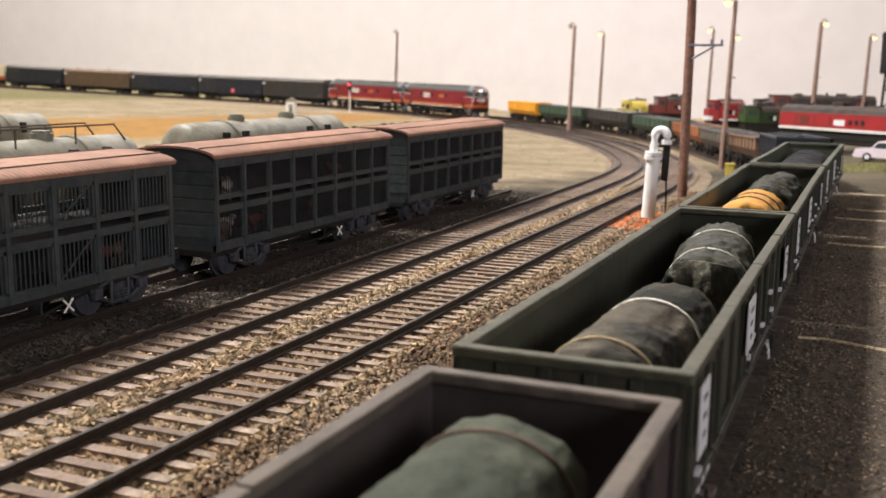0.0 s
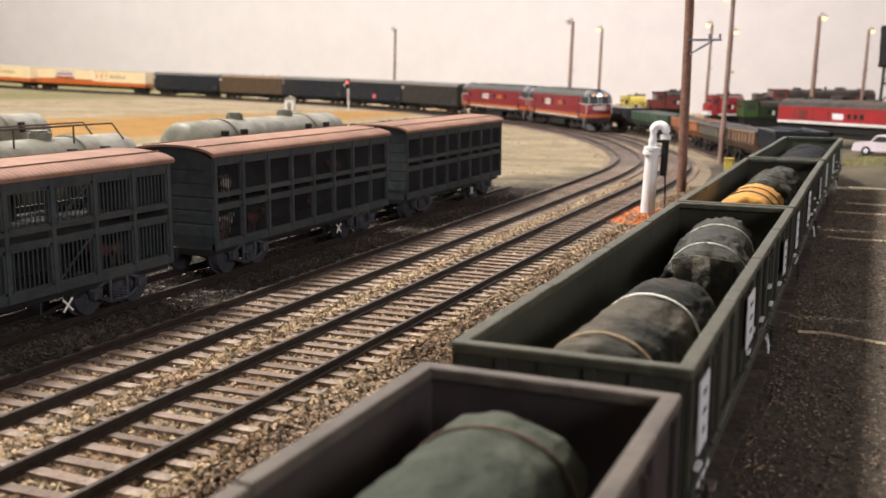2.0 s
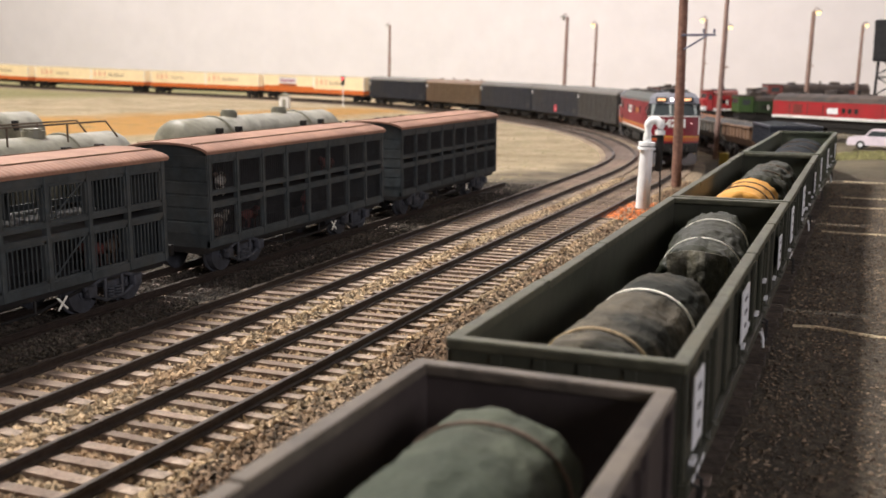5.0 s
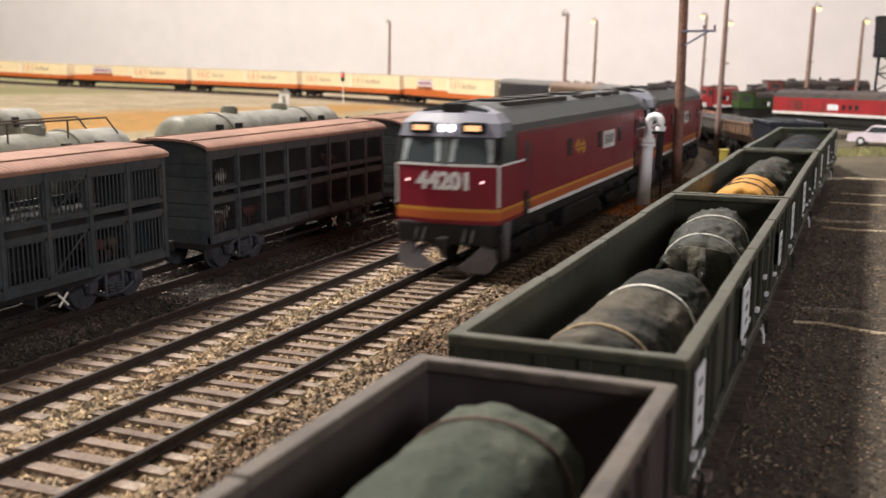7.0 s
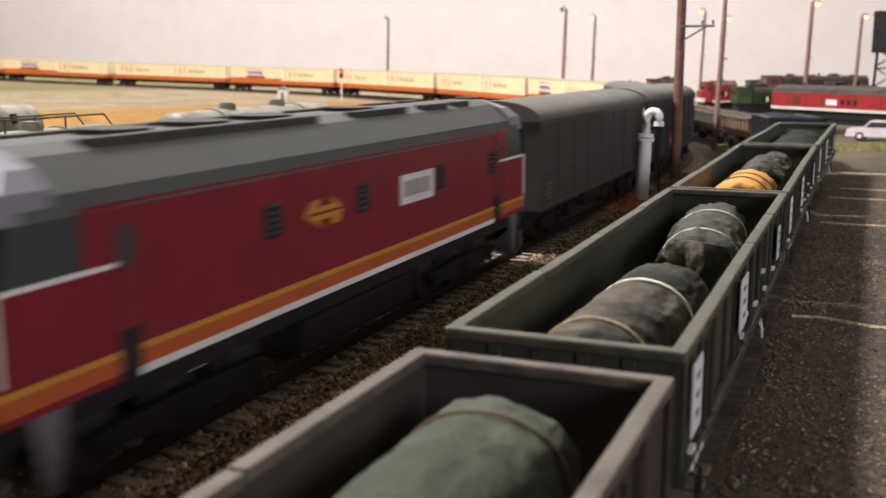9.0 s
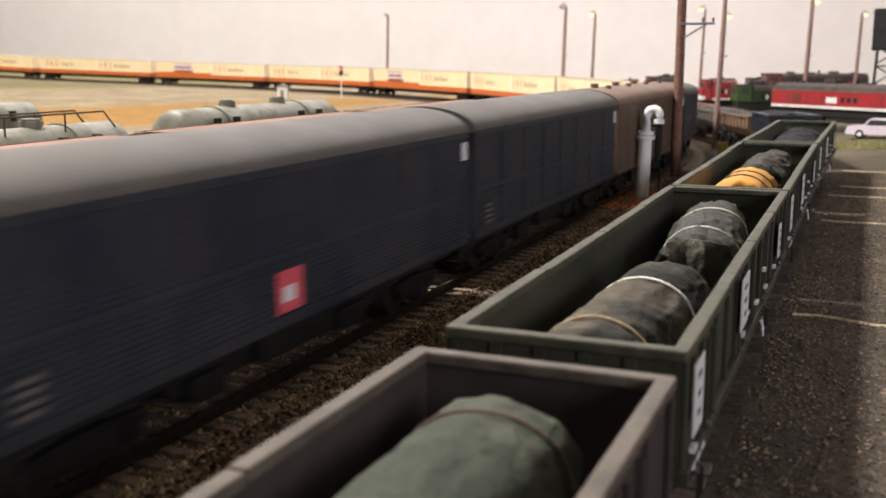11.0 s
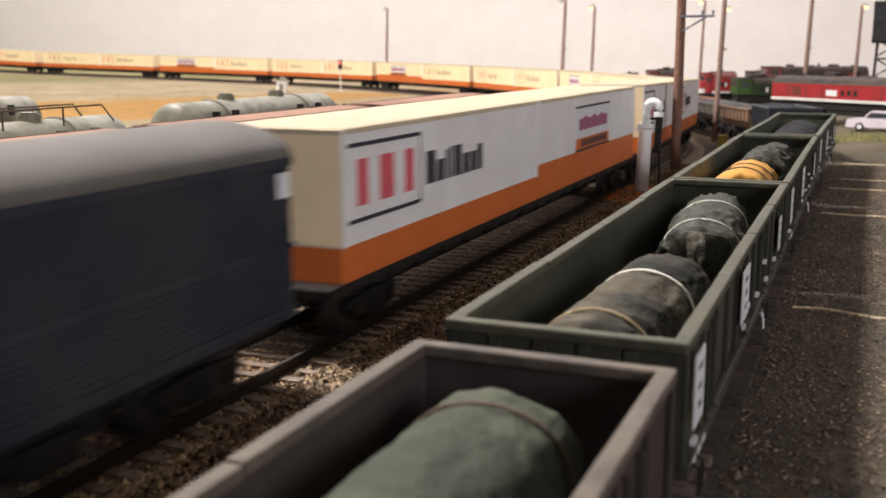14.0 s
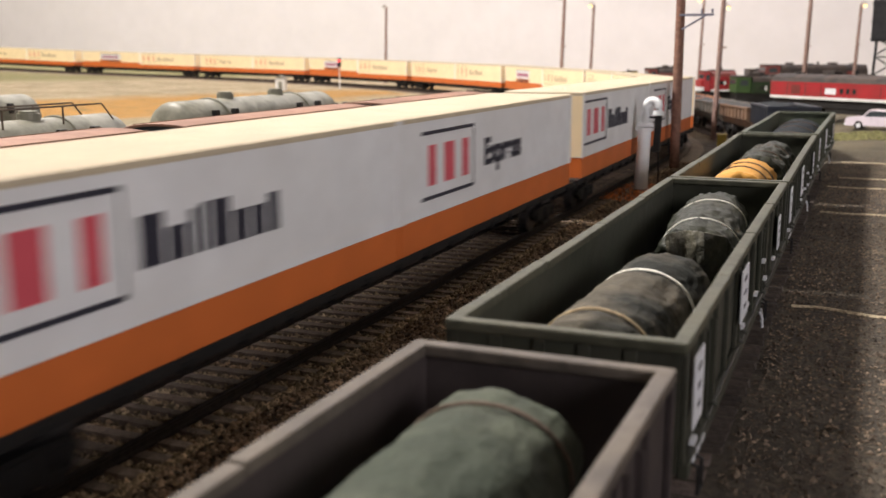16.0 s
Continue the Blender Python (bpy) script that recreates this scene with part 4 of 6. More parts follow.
    for x in (-9.8, -6.5, 9.8):
        z = eave + 0.4 + 2.9 * math.sqrt(max(0, 1 - (x / (w + 1)) ** 2))
        part("roof_batten", bx(B(), x - 0.2, x + 0.2, -half - 0.9, half + 0.9, z - 0.1, z + 0.22), M_HOPBR, roof)
    part("underframe", bx(bx(B(), -w + 2, w - 2, -half, half, 7.2, lo), -4, 4, -14, 14, 4.2, 7.4), M_BLACK, e)
    for sx in (-1, 1):
        bm = B()
        for pts in ([(sx * 11, -34, 7.5), (sx * 11, -12, 3.6), (sx * 11, 12, 3.6), (sx * 11, 34, 7.5)],):
            tube(bm, pts, 0.4, 6)
        for y in (-12, 12):
            cy(bm, (sx * 11, y, 3.6), (sx * 11, y, 8), 0.4, 6)
        part("truss_rod", bm, M_BLACK, e)
        bm = B()
        for a in (45, 135):
            dx, dz = 2.2 * math.cos(radians(a)), 2.2 * math.sin(radians(a))
            cy(bm, (sx * 13.9, 18 - dx, 5.2 - dz), (sx * 13.9, 18 + dx, 5.2 + dz), 0.28, 6)
        part("hand_brake", bm, M_ROPE, e, "pale cross-shaped hand brake")
    for y in (-38, 38):
        archbar_bogie(e, y)
    couplers(e, half, 8)
    return e


for i, yc in enumerate((46.0, 182.5, 316.5)):
    stock_van(("dark grey two-deck livestock van with closely barred panels", "dark grey two-deck livestock van with a red-oxide roof",
               "dark grey livestock van at the end of the row")[i], mm(-142, yc), i == 0, (58.5, 58.5, 58.5)[i])


def sheep():
    """Small plain animals standing behind the slats."""
    rnd = random.Random(4)
    for i in range(16):
        bm = B()
        tube(bm, [(0, -3.2, 4), (0, -2.2, 4.6), (0, 2.2, 4.6), (0, 3.0, 4.2)], 1.7, 8)
        for x in (-0.9, 0.9):
            for y in (-1.9, 1.9):
                cy(bm, (x, y, 0), (x, y, 3.6), 0.35, 5)
        tube(bm, [(0, 2.8, 5), (0, 4.2, 6.2), (0, 5.2, 5.8)], 0.9, 7)
        deck = rnd.choice((10.4, 22.8))
        y = rnd.uniform(-8, 100) if i < 9 else rnd.uniform(130, 236)
        tagged(part("model_sheep", bm, rnd.choice((M_SHEEPWHITE, M_SHEEPRED, M_SHEEPBR)), None, at=mm(-142 + rnd.uniform(2, 9), y, deck, rnd.choice((0, 180, 30, 200))), smooth=True),
               "small model sheep standing inside the livestock van", "animal", "sheep in the vans")


sheep()


# ---- tank wagons ----
def tank_wagon(label, m, half=70, r=13.2, rail=False):
    e = thing("tank_wagon", label, "wagon", "tank wagons on the back siding", m)
    zc = 25.5
    bm = B()
    nu, prof = 36, []
    for k in range(7):
        a = math.pi / 2 * k / 6
        prof.append((-half + 5 - 5 * math.cos(a), r * math.sin(a)))
    for f in (-0.5, -0.48, 0, 0.48, 0.5):
        prof.append((f * half, r + (0.0 if abs(f) in (0.5, 0) else 0.0)))
    prof += [(-y, rr) for y, rr in prof[6::-1]]
    rings = [[bm.verts.new((max(rr, 0.05) * math.cos(2 * math.pi * i / nu), y, zc + max(rr, 0.05) * math.sin(2 * math.pi * i / nu))) for i in range(nu)] for y, rr in prof]
    for j in range(len(rings) - 1):
        for i in range(nu):
            bm.faces.new((rings[j][i], rings[j][(i + 1) % nu], rings[j + 1][(i + 1) % nu], rings[j + 1][i]))
    bm.faces.new(rings[0][::-1])
    bm.faces.new(rings[-1])
    tank = part("tank", bm, M_TANK, e, smooth=True)
    for y in (-half * 0.55, half * 0.5):
        pts = [((r + 0.3) * math.cos(2 * math.pi * k / 36), y, zc + (r + 0.3) * math.sin(2 * math.pi * k / 36)) for k in range(36)]
        part("tank_band", tube(B(), pts, 0.5, 6, closed=True), M_TANK, tank)
    for y in (-half * 0.35, half * 0.3):
        bm = B()
        cy(bm, (0, y, zc + r - 1), (0, y, zc + r + 2.0), 4.0, 16)
        cy(bm, (0, y, zc + r + 2.0), (0, y, zc + r + 2.8), 3.2, 16)
        part("dome", bm, M_TANK, e)
    for y in (-half * 0.72, -half * 0.5, half * 0.35, half * 0.62):
        for x in (-1, 1):
            bm = bx(B(), x * r * 0.93 - 1.2, x * r * 0.93 + 1.2, y - 1.5, y + 1.5, zc + 3.5, zc + 9.0, 0.2)
            part("ladder_bracket", bm, M_BLACK, e)
    if rail:
        bm = B()
        for x in (-7, 7):
            tube(bm, [(x, -half + 8, zc + r - 2), (x, -half + 10, zc + r + 4.2), (x, half - 14, zc + r + 4.2), (x, half - 8, zc + r - 2)], 0.35, 6)
            for y in (-half * 0.5, 0, half * 0.45):
                cy(bm, (x, y, zc + r - 3), (x, y, zc + r + 4.2), 0.35, 6)
        part("handrail", bm, M_ROPED, e)
    part("underframe", bx(bx(B(), -9, 9, -half - 2, half + 2, 8.5, 11.5), -13, 13, -half - 3, -half - 1, 8, 12), M_BLACK, e)
    for y in (-half * 0.6, half * 0.6):
        bx_ = bx(B(), -10, 10, y - 2, y + 2, 11, 16)
        part("saddle", bx_, M_BLACK, e)
        make_bogie(e, y)
    couplers(e, half + 2)
    return e


tank_wagon("weathered pale grey tank wagon with filler domes", mm(-229, 306, 1.2), 68)
tank_wagon("pale grey tank wagon with a walkway handrail", mm(-222, 134), 62, 12.6, True)
tank_wagon("rounded grey tank wagon on the farther siding", mm(-384, 250), 66, 13.0)
track(-162.5 - 2, -200, 430, (900, 901), "back siding track beneath the tank wagons")
track(-320.5, -200, 430, (900, 901), "farther back siding track beneath a tank wagon")


def flat_wagon(x, y):
    e = thing("flat_wagon", "empty flat wagon with short black stakes", "wagon", m=mm(x, y))
    part("deck", bx(B(), -13, 13, -62, 62, 10, 12.5, 0.3), M_BLACK, e)
    for yy in (-40, -28, 12, 24, 48):
        for sx in (-1, 1):
            part("stake", bx(B(), sx * 12 - 1.3, sx * 12 + 1.3, yy - 1.6, yy + 1.6, 12, 31, 0.2), M_BLACK, e)
    for yy in (-40, 40):
        make_bogie(e, yy)
    couplers(e, 62)


flat_wagon(-229, 452)


# ---- the train ----
def letters(text, size, material, parent, m, label="", thick=0.12, name="lettering"):
    cu = bpy.data.curves.new(name, "FONT")
    cu.body, cu.size, cu.extrude, cu.align_x, cu.align_y, cu.offset = text, size * K, thick * K, "CENTER", "CENTER", 0.32 * K
    tmp = new("tmp_text", cu)
    me = bpy.data.meshes.new_from_object(tmp.evaluated_get(bpy.context.evaluated_depsgraph_get()))
    bpy.data.objects.remove(tmp)
    me.materials.clear()
    me.materials.append(material)
    ob = new(name, me)
    ob.parent, ob.matrix_basis = parent, m
    if label:
        tagged(ob, label)
    return ob


SIDE_R = Matrix.Rotation(math.pi / 2, 4, "Z") @ Matrix.Rotation(math.pi / 2, 4, "X")  # text on the +x side
SIDE_L = Matrix.Rotation(-math.pi / 2, 4, "Z") @ Matrix.Rotation(math.pi / 2, 4, "X")
FRONT = Matrix.Rotation(math.pi / 2, 4, "X")  # text on the -y face


def at_side(x, y, z, sx):
    return Matrix.Translation((x * K, y * K, z * K)) @ (SIDE_R if sx > 0 else SIDE_L)


def locomotive(lit, windows, emblem_y, board_y):
    e = thing("diesel_locomotive", "red diesel locomotive with grey roof and orange stripe", "locomotive", "locomotives of the moving train")
    H, w = 107.5, 16.4
    sec = [(-w, 13.5), (w, 13.5), (w, 38.0), (w - 1.0, 40.0), (10.0, 44.4), (5, 45.6), (-5, 45.6), (-10.0, 44.4), (-w + 1.0, 40.0), (-w, 38.0)]
    bm = prism(B(), [(x, min(z, 38.0)) for x, z in sec[:3]] + [(-w, 38.0)], -H + 28, H - 28)
    body = part("body", bm, M_LRED, e)
    roof = part("roof", prism(B(), [(w + 0.15, 37.2)] + sec[3:9] + [(-w - 0.15, 37.2)], -H + 9, H - 9), M_LGREY, e, "weathered grey roof")
    # stripes along the sides
    for sx in (-1, 1):
        for z0, z1, mt, nm in ((13.4, 14.6, M_WHITE, "white_line"), (14.6, 16.9, M_LORANGE, "orange_stripe"), (16.9, 17.8, M_LYELLOW, "yellow_line")):
            x0, x1 = sorted((sx * (w - 0.1), sx * (w + 0.12)))
            part(nm, bx(B(), x0, x1, -H + 28, H - 28, z0, z1), mt, body)
        for y in windows:
            x0, x1 = sorted((sx * (w - 0.1), sx * (w + 0.15)))
            win = part("side_window", bx(B(), x0, x1, y - 2.9, y + 2.9, 26.9, 32.6, 0.1), M_BLACK, body)
            bm = B()
            for k in range(5):
                z = 27.2 + k * 1.15
                bx(bm, min(sx * w, sx * (w + 0.2)), max(sx * w, sx * (w + 0.2)), y - 2.0, y + 2.0, z + 0.3, z + 0.9)
            part("louvre", bm, M_GLASS, win)
        # fine grille ribs towards the cooling end
        bm = B()
        for k in range(26):
            y = -79 + k * 1.25
            x0, x1 = sorted((sx * (w - 0.05), sx * (w + 0.03)))
            bx(bm, x0, x1, y, y + 0.6, 20, 36.5)
        part("side_grille", bm, M_LRED, body)
        x0, x1 = sorted((sx * (w + 0.0), sx * (w + 0.22)))
        pl = part("name_board", bx(B(), x0, x1, board_y, board_y + 18.8, 25.8, 32.2), M_WHITE, body, "white number board")
        bm = B()
        for k in range(4):
            y = board_y + 2.4 + k * 3.8
            bx(bm, min(sx * (w + .2), sx * (w + .3)), max(sx * (w + .2), sx * (w + .3)), y, y + 2.0, 27.4, 30.8)
        part("number_bar", bm, M_VROOF, pl)
        # yellow railway emblem as a plain double arrow
        em = [(-8, 0), (-5, 3.4), (-2, 3.4), (-3, 1.6), (3, 1.6), (1, 4.0), (7.2, 0.2), (5, -3.4), (2, -3.4), (3, -1.6), (-3, -1.6), (-1, -4)]
        bm = B()
        prism_x(bm, [(emblem_y + a * 1.05, 29.0 + b * 0.75) for a, b in em], min(sx * (w + .02), sx * (w + .22)), max(sx * (w + .02), sx * (w + .22)))
        part("emblem", bm, M_LYELLOW, body, "yellow double-arrow emblem")
        part("emblem_line", bx(B(), min(sx * (w + .2), sx * (w + .3)), max(sx * (w + .2), sx * (w + .3)), emblem_y - 7, emblem_y + 7, 28.8, 29.3), M_LRED, body)
    # cab at each end
    for sy in (-1, 1):
        bm = B()
        yA, yB, yH = H - 28, H - 1.5, H - 16
        # lower nose, gently bowed
        ring = []
        for z in (13.5, 20, 29.6):
            row = [(w, yA), (w, yB - 1.6)] + [(x, yB + 0.9 - 2.4 * (x / w) ** 2) for x in (13, 8, 3, -3, -8, -13)] + [(-w, yB - 1.6), (-w, yA)]
            ring.append([bm.verts.new((x, sy * y, z)) for x, y in row])
        n = len(ring[0])
        for j in range(2):
            for k in range(n):
                bm.faces.new((ring[j][k], ring[j][(k + 1) % n], ring[j + 1][(k + 1) % n], ring[j + 1][k]))
        bm.faces.new(ring[0])
        bm.faces.new(ring[-1])
        cab = part("cab", bm, M_LRED, e)

        def band(name, z0, z1, out, material, parent=cab, label=""):
            bm = B()
            row = [(w + out, yA), (w + out, yB - 1.6 + out)] + [(x, yB + 0.9 + out - 2.4 * (x / w) ** 2) for x in (13, 8, 3, -3, -8, -13)] + [(-w - out, yB - 1.6 + out), (-w - out, yA)]
            a = [bm.verts.new((x, sy * y, z0)) for x, y in row]
            c = [bm.verts.new((x, sy * y, z1)) for x, y in row]
            for k in range(len(row) - 1):
                bm.faces.new((a[k], a[k + 1], c[k + 1], c[k]))
            for q in (a, c):
                bm.faces.new(q)
            return part(name, bm, material, parent, label)

        band("orange_stripe", 14.6, 16.9, 0.14, M_LORANGE)
        band("yellow_line", 16.9, 17.8, 0.15, M_LYELLOW)
        band("white_line", 29.3, 30.0, 0.18, M_WHITE)
        # windscreen zone leaning back, then the hood
        bm = B()
        ra = [(w, yA), (w, yB - 1.6)] + [(x, yB + 0.9 - 2.4 * (x / w) ** 2) for x in (13, 8, 3, -3, -8, -13)] + [(-w, yB - 1.6), (-w, yA)]
        a = [bm.verts.new((x, sy * y, 29.8)) for x, y in ra]
        c = [bm.verts.new((x * 0.985, sy * (y - (2.2 if y > yA else 0)), 37.3)) for x, y in ra]
        for k in range(n):
            bm.faces.new((a[k], a[(k + 1) % n], c[(k + 1) % n], c[k]))
        bm.faces.new(a)
        bm.faces.new(c)
        part("cab_glazing", bm, M_GLASS, cab, "dark glass cab windows")
        # window pillars
        for x in (-15.9, -0.0, 15.9):
            yo = yB + 0.9 - 2.4 * (x / w) ** 2
            bm = B()
            wd = 0.9 if x else 0.8
            q = [(x - wd, sy * (yo + 0.25), 29.8), (x + wd, sy * (yo + 0.25), 29.8), (x + wd, sy * (yo - 1.95), 37.4), (x - wd, sy * (yo - 1.95), 37.4)]
            f = [bm.verts.new(v) for v in q]
            g = [bm.verts.new((v[0], v[1] - sy * 1.2, v[2])) for v in q]
            for k in range(4):
                bm.faces.new((f[k], f[(k + 1) % 4], g[(k + 1) % 4], g[k]))
            bm.faces.new(f)
            bm.faces.new(g[::-1])
            part("window_pillar", bm, M_LGREY if not x else M_BLACK, cab)
        for x in (-8, 8):
            yo = yB + 0.9 - 2.4 * (x / w) ** 2
            bm = B()
            q = []
            for dx, z in ((-6.6, 30.5), (6.6, 30.5), (6.2, 36.7), (-6.2, 36.7)):
                yy = yB + 0.9 - 2.4 * ((x + dx) / w) ** 2 - 2.2 * (z - 29.8) / 7.5 + 0.14
                q.append(bm.verts.new((x + dx, sy * yy, z)))
            q2 = [bm.verts.new((v.co.x, v.co.y - sy * 0.1, v.co.z)) for v in q]
            bm.faces.new(q)
            for k in range(4):
                bm.faces.new((q[k], q[(k + 1) % 4], q2[(k + 1) % 4], q2[k]))
            part("windscreen", bm, M_PALEPANE, cab, "windscreen pane with a pale reflection in its colour")
        for sx in (-1, 1):
            x0, x1 = sorted((sx * (w - 0.3), sx * (w + 0.12)))
            y0, y1 = sorted((sy * (yA + 0.2), sy * (yA + 8.5)))
            part("cab_post", bx(B(), x0, x1, y0, y1, 29.8, 38), M_LRED, cab)
            y0, y1 = sorted((sy * (yA + 11.2), sy * (yA + 13.2)))
            part("corner_edge", bx(B(), x0 - 0.1, x1 + 0.1, min(sy * (yB - 1.9), sy * (yB - 1.1)), max(sy * (yB - 1.9), sy * (yB - 1.1)), 18.4, 29.6), M_WHITE, cab)
            bm = B()
            for yy in (yA - 1.2, yA + 2.6):
                tube(bm, [(sx * (w + 0.1), sy * yy, 15), (sx * (w + 1.0), sy * yy, 15.6), (sx * (w + 1.0), sy * yy, 33.5), (sx * (w + 0.1), sy * yy, 34)], 0.22, 6)
            part("grab_rail", bm, M_LGREY, cab)
            x0, x1 = sorted((sx * (w - 0.6), sx * (w + 0.18)))
            y0, y1 = sorted((sy * (yA - 1.6), sy * (yA + 2.2)))
            door = part("cab_door", bx(B(), x0, x1, y0, y1, 13.6, 36), M_LRED, cab)
            xa, xb = sorted((sx * (w + 0.1), sx * (w + 0.24)))
            part("door_window", bx(B(), xa, xb, y0 + 0.6, y1 - 0.6, 29, 35.2), M_GLASS, door)
            part("step_recess", bx(B(), xa, xb, y0 - 0.3, y1 + 0.3, 13.3, 20.5), M_BLACK, door)
        bm = B()
        rb = [(w - 0.2, yH + 1), (w - 0.2, yB - 3.0)] + [(x, yB - 0.6 - 2.6 * (x / w) ** 2) for x in (12.5, 8, 3, -3, -8, -12.5)] + [(-w + 0.2, yB - 3.0), (-w + 0.2, yH + 1)]
        rows = []
        for z, back, sh in ((37.2, 0, 1.0), (40.9, 1.3, 0.96), (43.4, 4.2, 0.80), (45.3, 9.5, 0.46)):
            rows.append([bm.verts.new((x * sh, sy * (y - (back if y > yH + 2 else 0)), z)) for x, y in rb])
        for j in range(3):
            for k in range(len(rb)):
                bm.faces.new((rows[j][k], rows[j][(k + 1) % len(rb)], rows[j + 1][(k + 1) % len(rb)], rows[j + 1][k]))
        bm.faces.new(rows[0])
        bm.faces.new(rows[-1])
        hood = part("cab_hood", bm, M_HOOD, e, "pale grey cab hood")
        yf = yB - 1.0
        for x in (-8.2, 8.2):
            y0, y1 = sorted((sy * (yf - 2.4), sy * (yf + 0.1)))
            part("number_box", bx(B(), x - 3.6, x + 3.6, y0, y1, 38.1, 41.2, 0.4), M_BLACK, hood)
            y0, y1 = sorted((sy * (yf + 0.05), sy * (yf + 0.25)))
            part("number_glass", bx(B(), x - 2.5, x + 2.5, y0, y1, 38.9, 40.4), M_NUMB if (sy < 0 and lit) else M_GLASS, hood, "orange lit number box" if sy < 0 else "")
        hl = B()
        for x in (-1.5, 1.5):
            cy(hl, (x, sy * (yf - 1), 39.6), (x, sy * (yf + 0.5), 39.6), 1.0, 14)
        part("headlight", hl, M_HEAD if (sy < 0 and lit) else M_GLASS, hood, "bright twin headlight")
        for x in (-12.2, 11.6):
            yo = yB + 0.9 - 2.4 * (x / w) ** 2
            bm = cy(B(), (x, sy * (yo - 0.5), 25.2), (x, sy * (yo + 0.5), 25.2), 0.42, 10)
            part("marker_light", bm, M_MARK if (sy < 0 and lit) else M_GLASS, cab)
        cy_ = part("horn_box", bx(B(), -3.2, 3.2, min(sy * (yH + 3), sy * (yH + 9)), max(sy * (yH + 3), sy * (yH + 9)), 42.6, 46.2, 0.5), M_BLACK, hood)
        # buffer beam, pilot and snow plough
        y0, y1 = sorted((sy * (yB - 4), sy * (yB + 0.4)))
        part("buffer_beam", bx(B(), -w + 1, w - 1, y0, y1, 8.0, 13.6, 0.6), M_BLACK, e)
        bm = B()
        pts = [(-4.0, 2.4), (-7.5, 1.0), (-13.5, 1.0), (-15.8, 4.0), (-15.5, 8.0), (-11.5, 9.2), (-8.5, 6.2)]
        for sx in (-1, 1):
            f = [bm.verts.new((sx * -x, sy * (yB + 2.2 - abs(x) * 0.16), z)) for x, z in pts]
            g = [bm.verts.new((sx * -x, sy * (yB + 0.4 - abs(x) * 0.16), z)) for x, z in pts]
            for k in range(7):
                bm.faces.new((f[k], f[(k + 1) % 7], g[(k + 1) % 7], g[k]))
            bm.faces.new(f)
            bm.faces.new(g)
        part("snow_plough", bm, M_PLOUGH, e, "grey weathered snow plough")
        bm = B()
        for x in (-9, -6.5, 6.5, 9):
            tube(bm, [(x, sy * (yB + 0.3), 12), (x, sy * (yB + 2.2), 9), (x, sy * (yB + 2.0), 5.5)], 0.45, 6)
        bx(bm, -1.6, 1.6, min(sy * yB, sy * (yB + 3.4)), max(sy * yB, sy * (yB + 3.4)), 7.0, 10.0, 0.4)
        part("coupler", bm, M_BLACK, e)
        for sx in (-1, 1):
            bm = B()
            q = [(yH + 1.5, 13.4), (yH + 7.5, 13.4), (yH + 5.5, 3.2), (yH + 3.2, 3.2)]
            prism_x(bm, [(sy * a, z) for a, z in q], min(sx * (w - 1.3), sx * (w - 0.1)), max(sx * (w - 1.3), sx * (w - 0.1)))
            part("cab_step", bm, M_PLOUGH, e)
    for y in (-62, -40, -18, 20):
        part("roof_fan", cy(B(), (0, y, 45.3), (0, y, 46.4), 6.5, 20), M_BLACK, roof)
    for y0, y1 in ((-78, -10), (6, 34), (44, 60), (66, 76)):
        for x in (-8, 8):
            part("roof_grille", bx(B(), x - 1.3, x + 1.3, y0, y1, 44.2, 46.0, 0.3), M_ROOFDK, roof)
    part("fuel_tank", bx(B(), -14, 14, -26, 26, 3.5, 11, 1.2), M_BLACK, e)
    part("underframe", bx(B(), -15.6, 15.6, -H + 6, H - 6, 10.6, 13.6), M_BLACK, e)
    for y in (-62, 62):
        make_bogie(e, y, 20, 5.8, 12.5, 3)
    # stand the superstructure at its full height
    for o in e.children_recursive:
        if o.type == "MESH" and o.name.split(".")[0] not in ("bogie", "wheelset", "fuel_tank", "snow_plough"):
            for v in o.data.vertices:
                z = v.co.z / K
                v.co.z = K * (z * 1.149 if z < 13.4 else 15.4 + (z - 13.4) * 1.075)
    # running number on the nose
    yf = -(H - 1.5 + 0.9) - 0.05
    letters("44201", 7.0, M_WHITE, e, Matrix.Translation((0, yf * K, 28.0 * K)) @ FRONT, "white running number", name="running_number")
    return e


LOCO_A = locomotive(True, (-30, 14, 48, 80), -15, 19.8)
LOCO_B = locomotive(False, (-40, -4.7, 38, 76), -21, 14.2)
tagged(LOCO_B, "red diesel locomotive coupled second behind the leader")


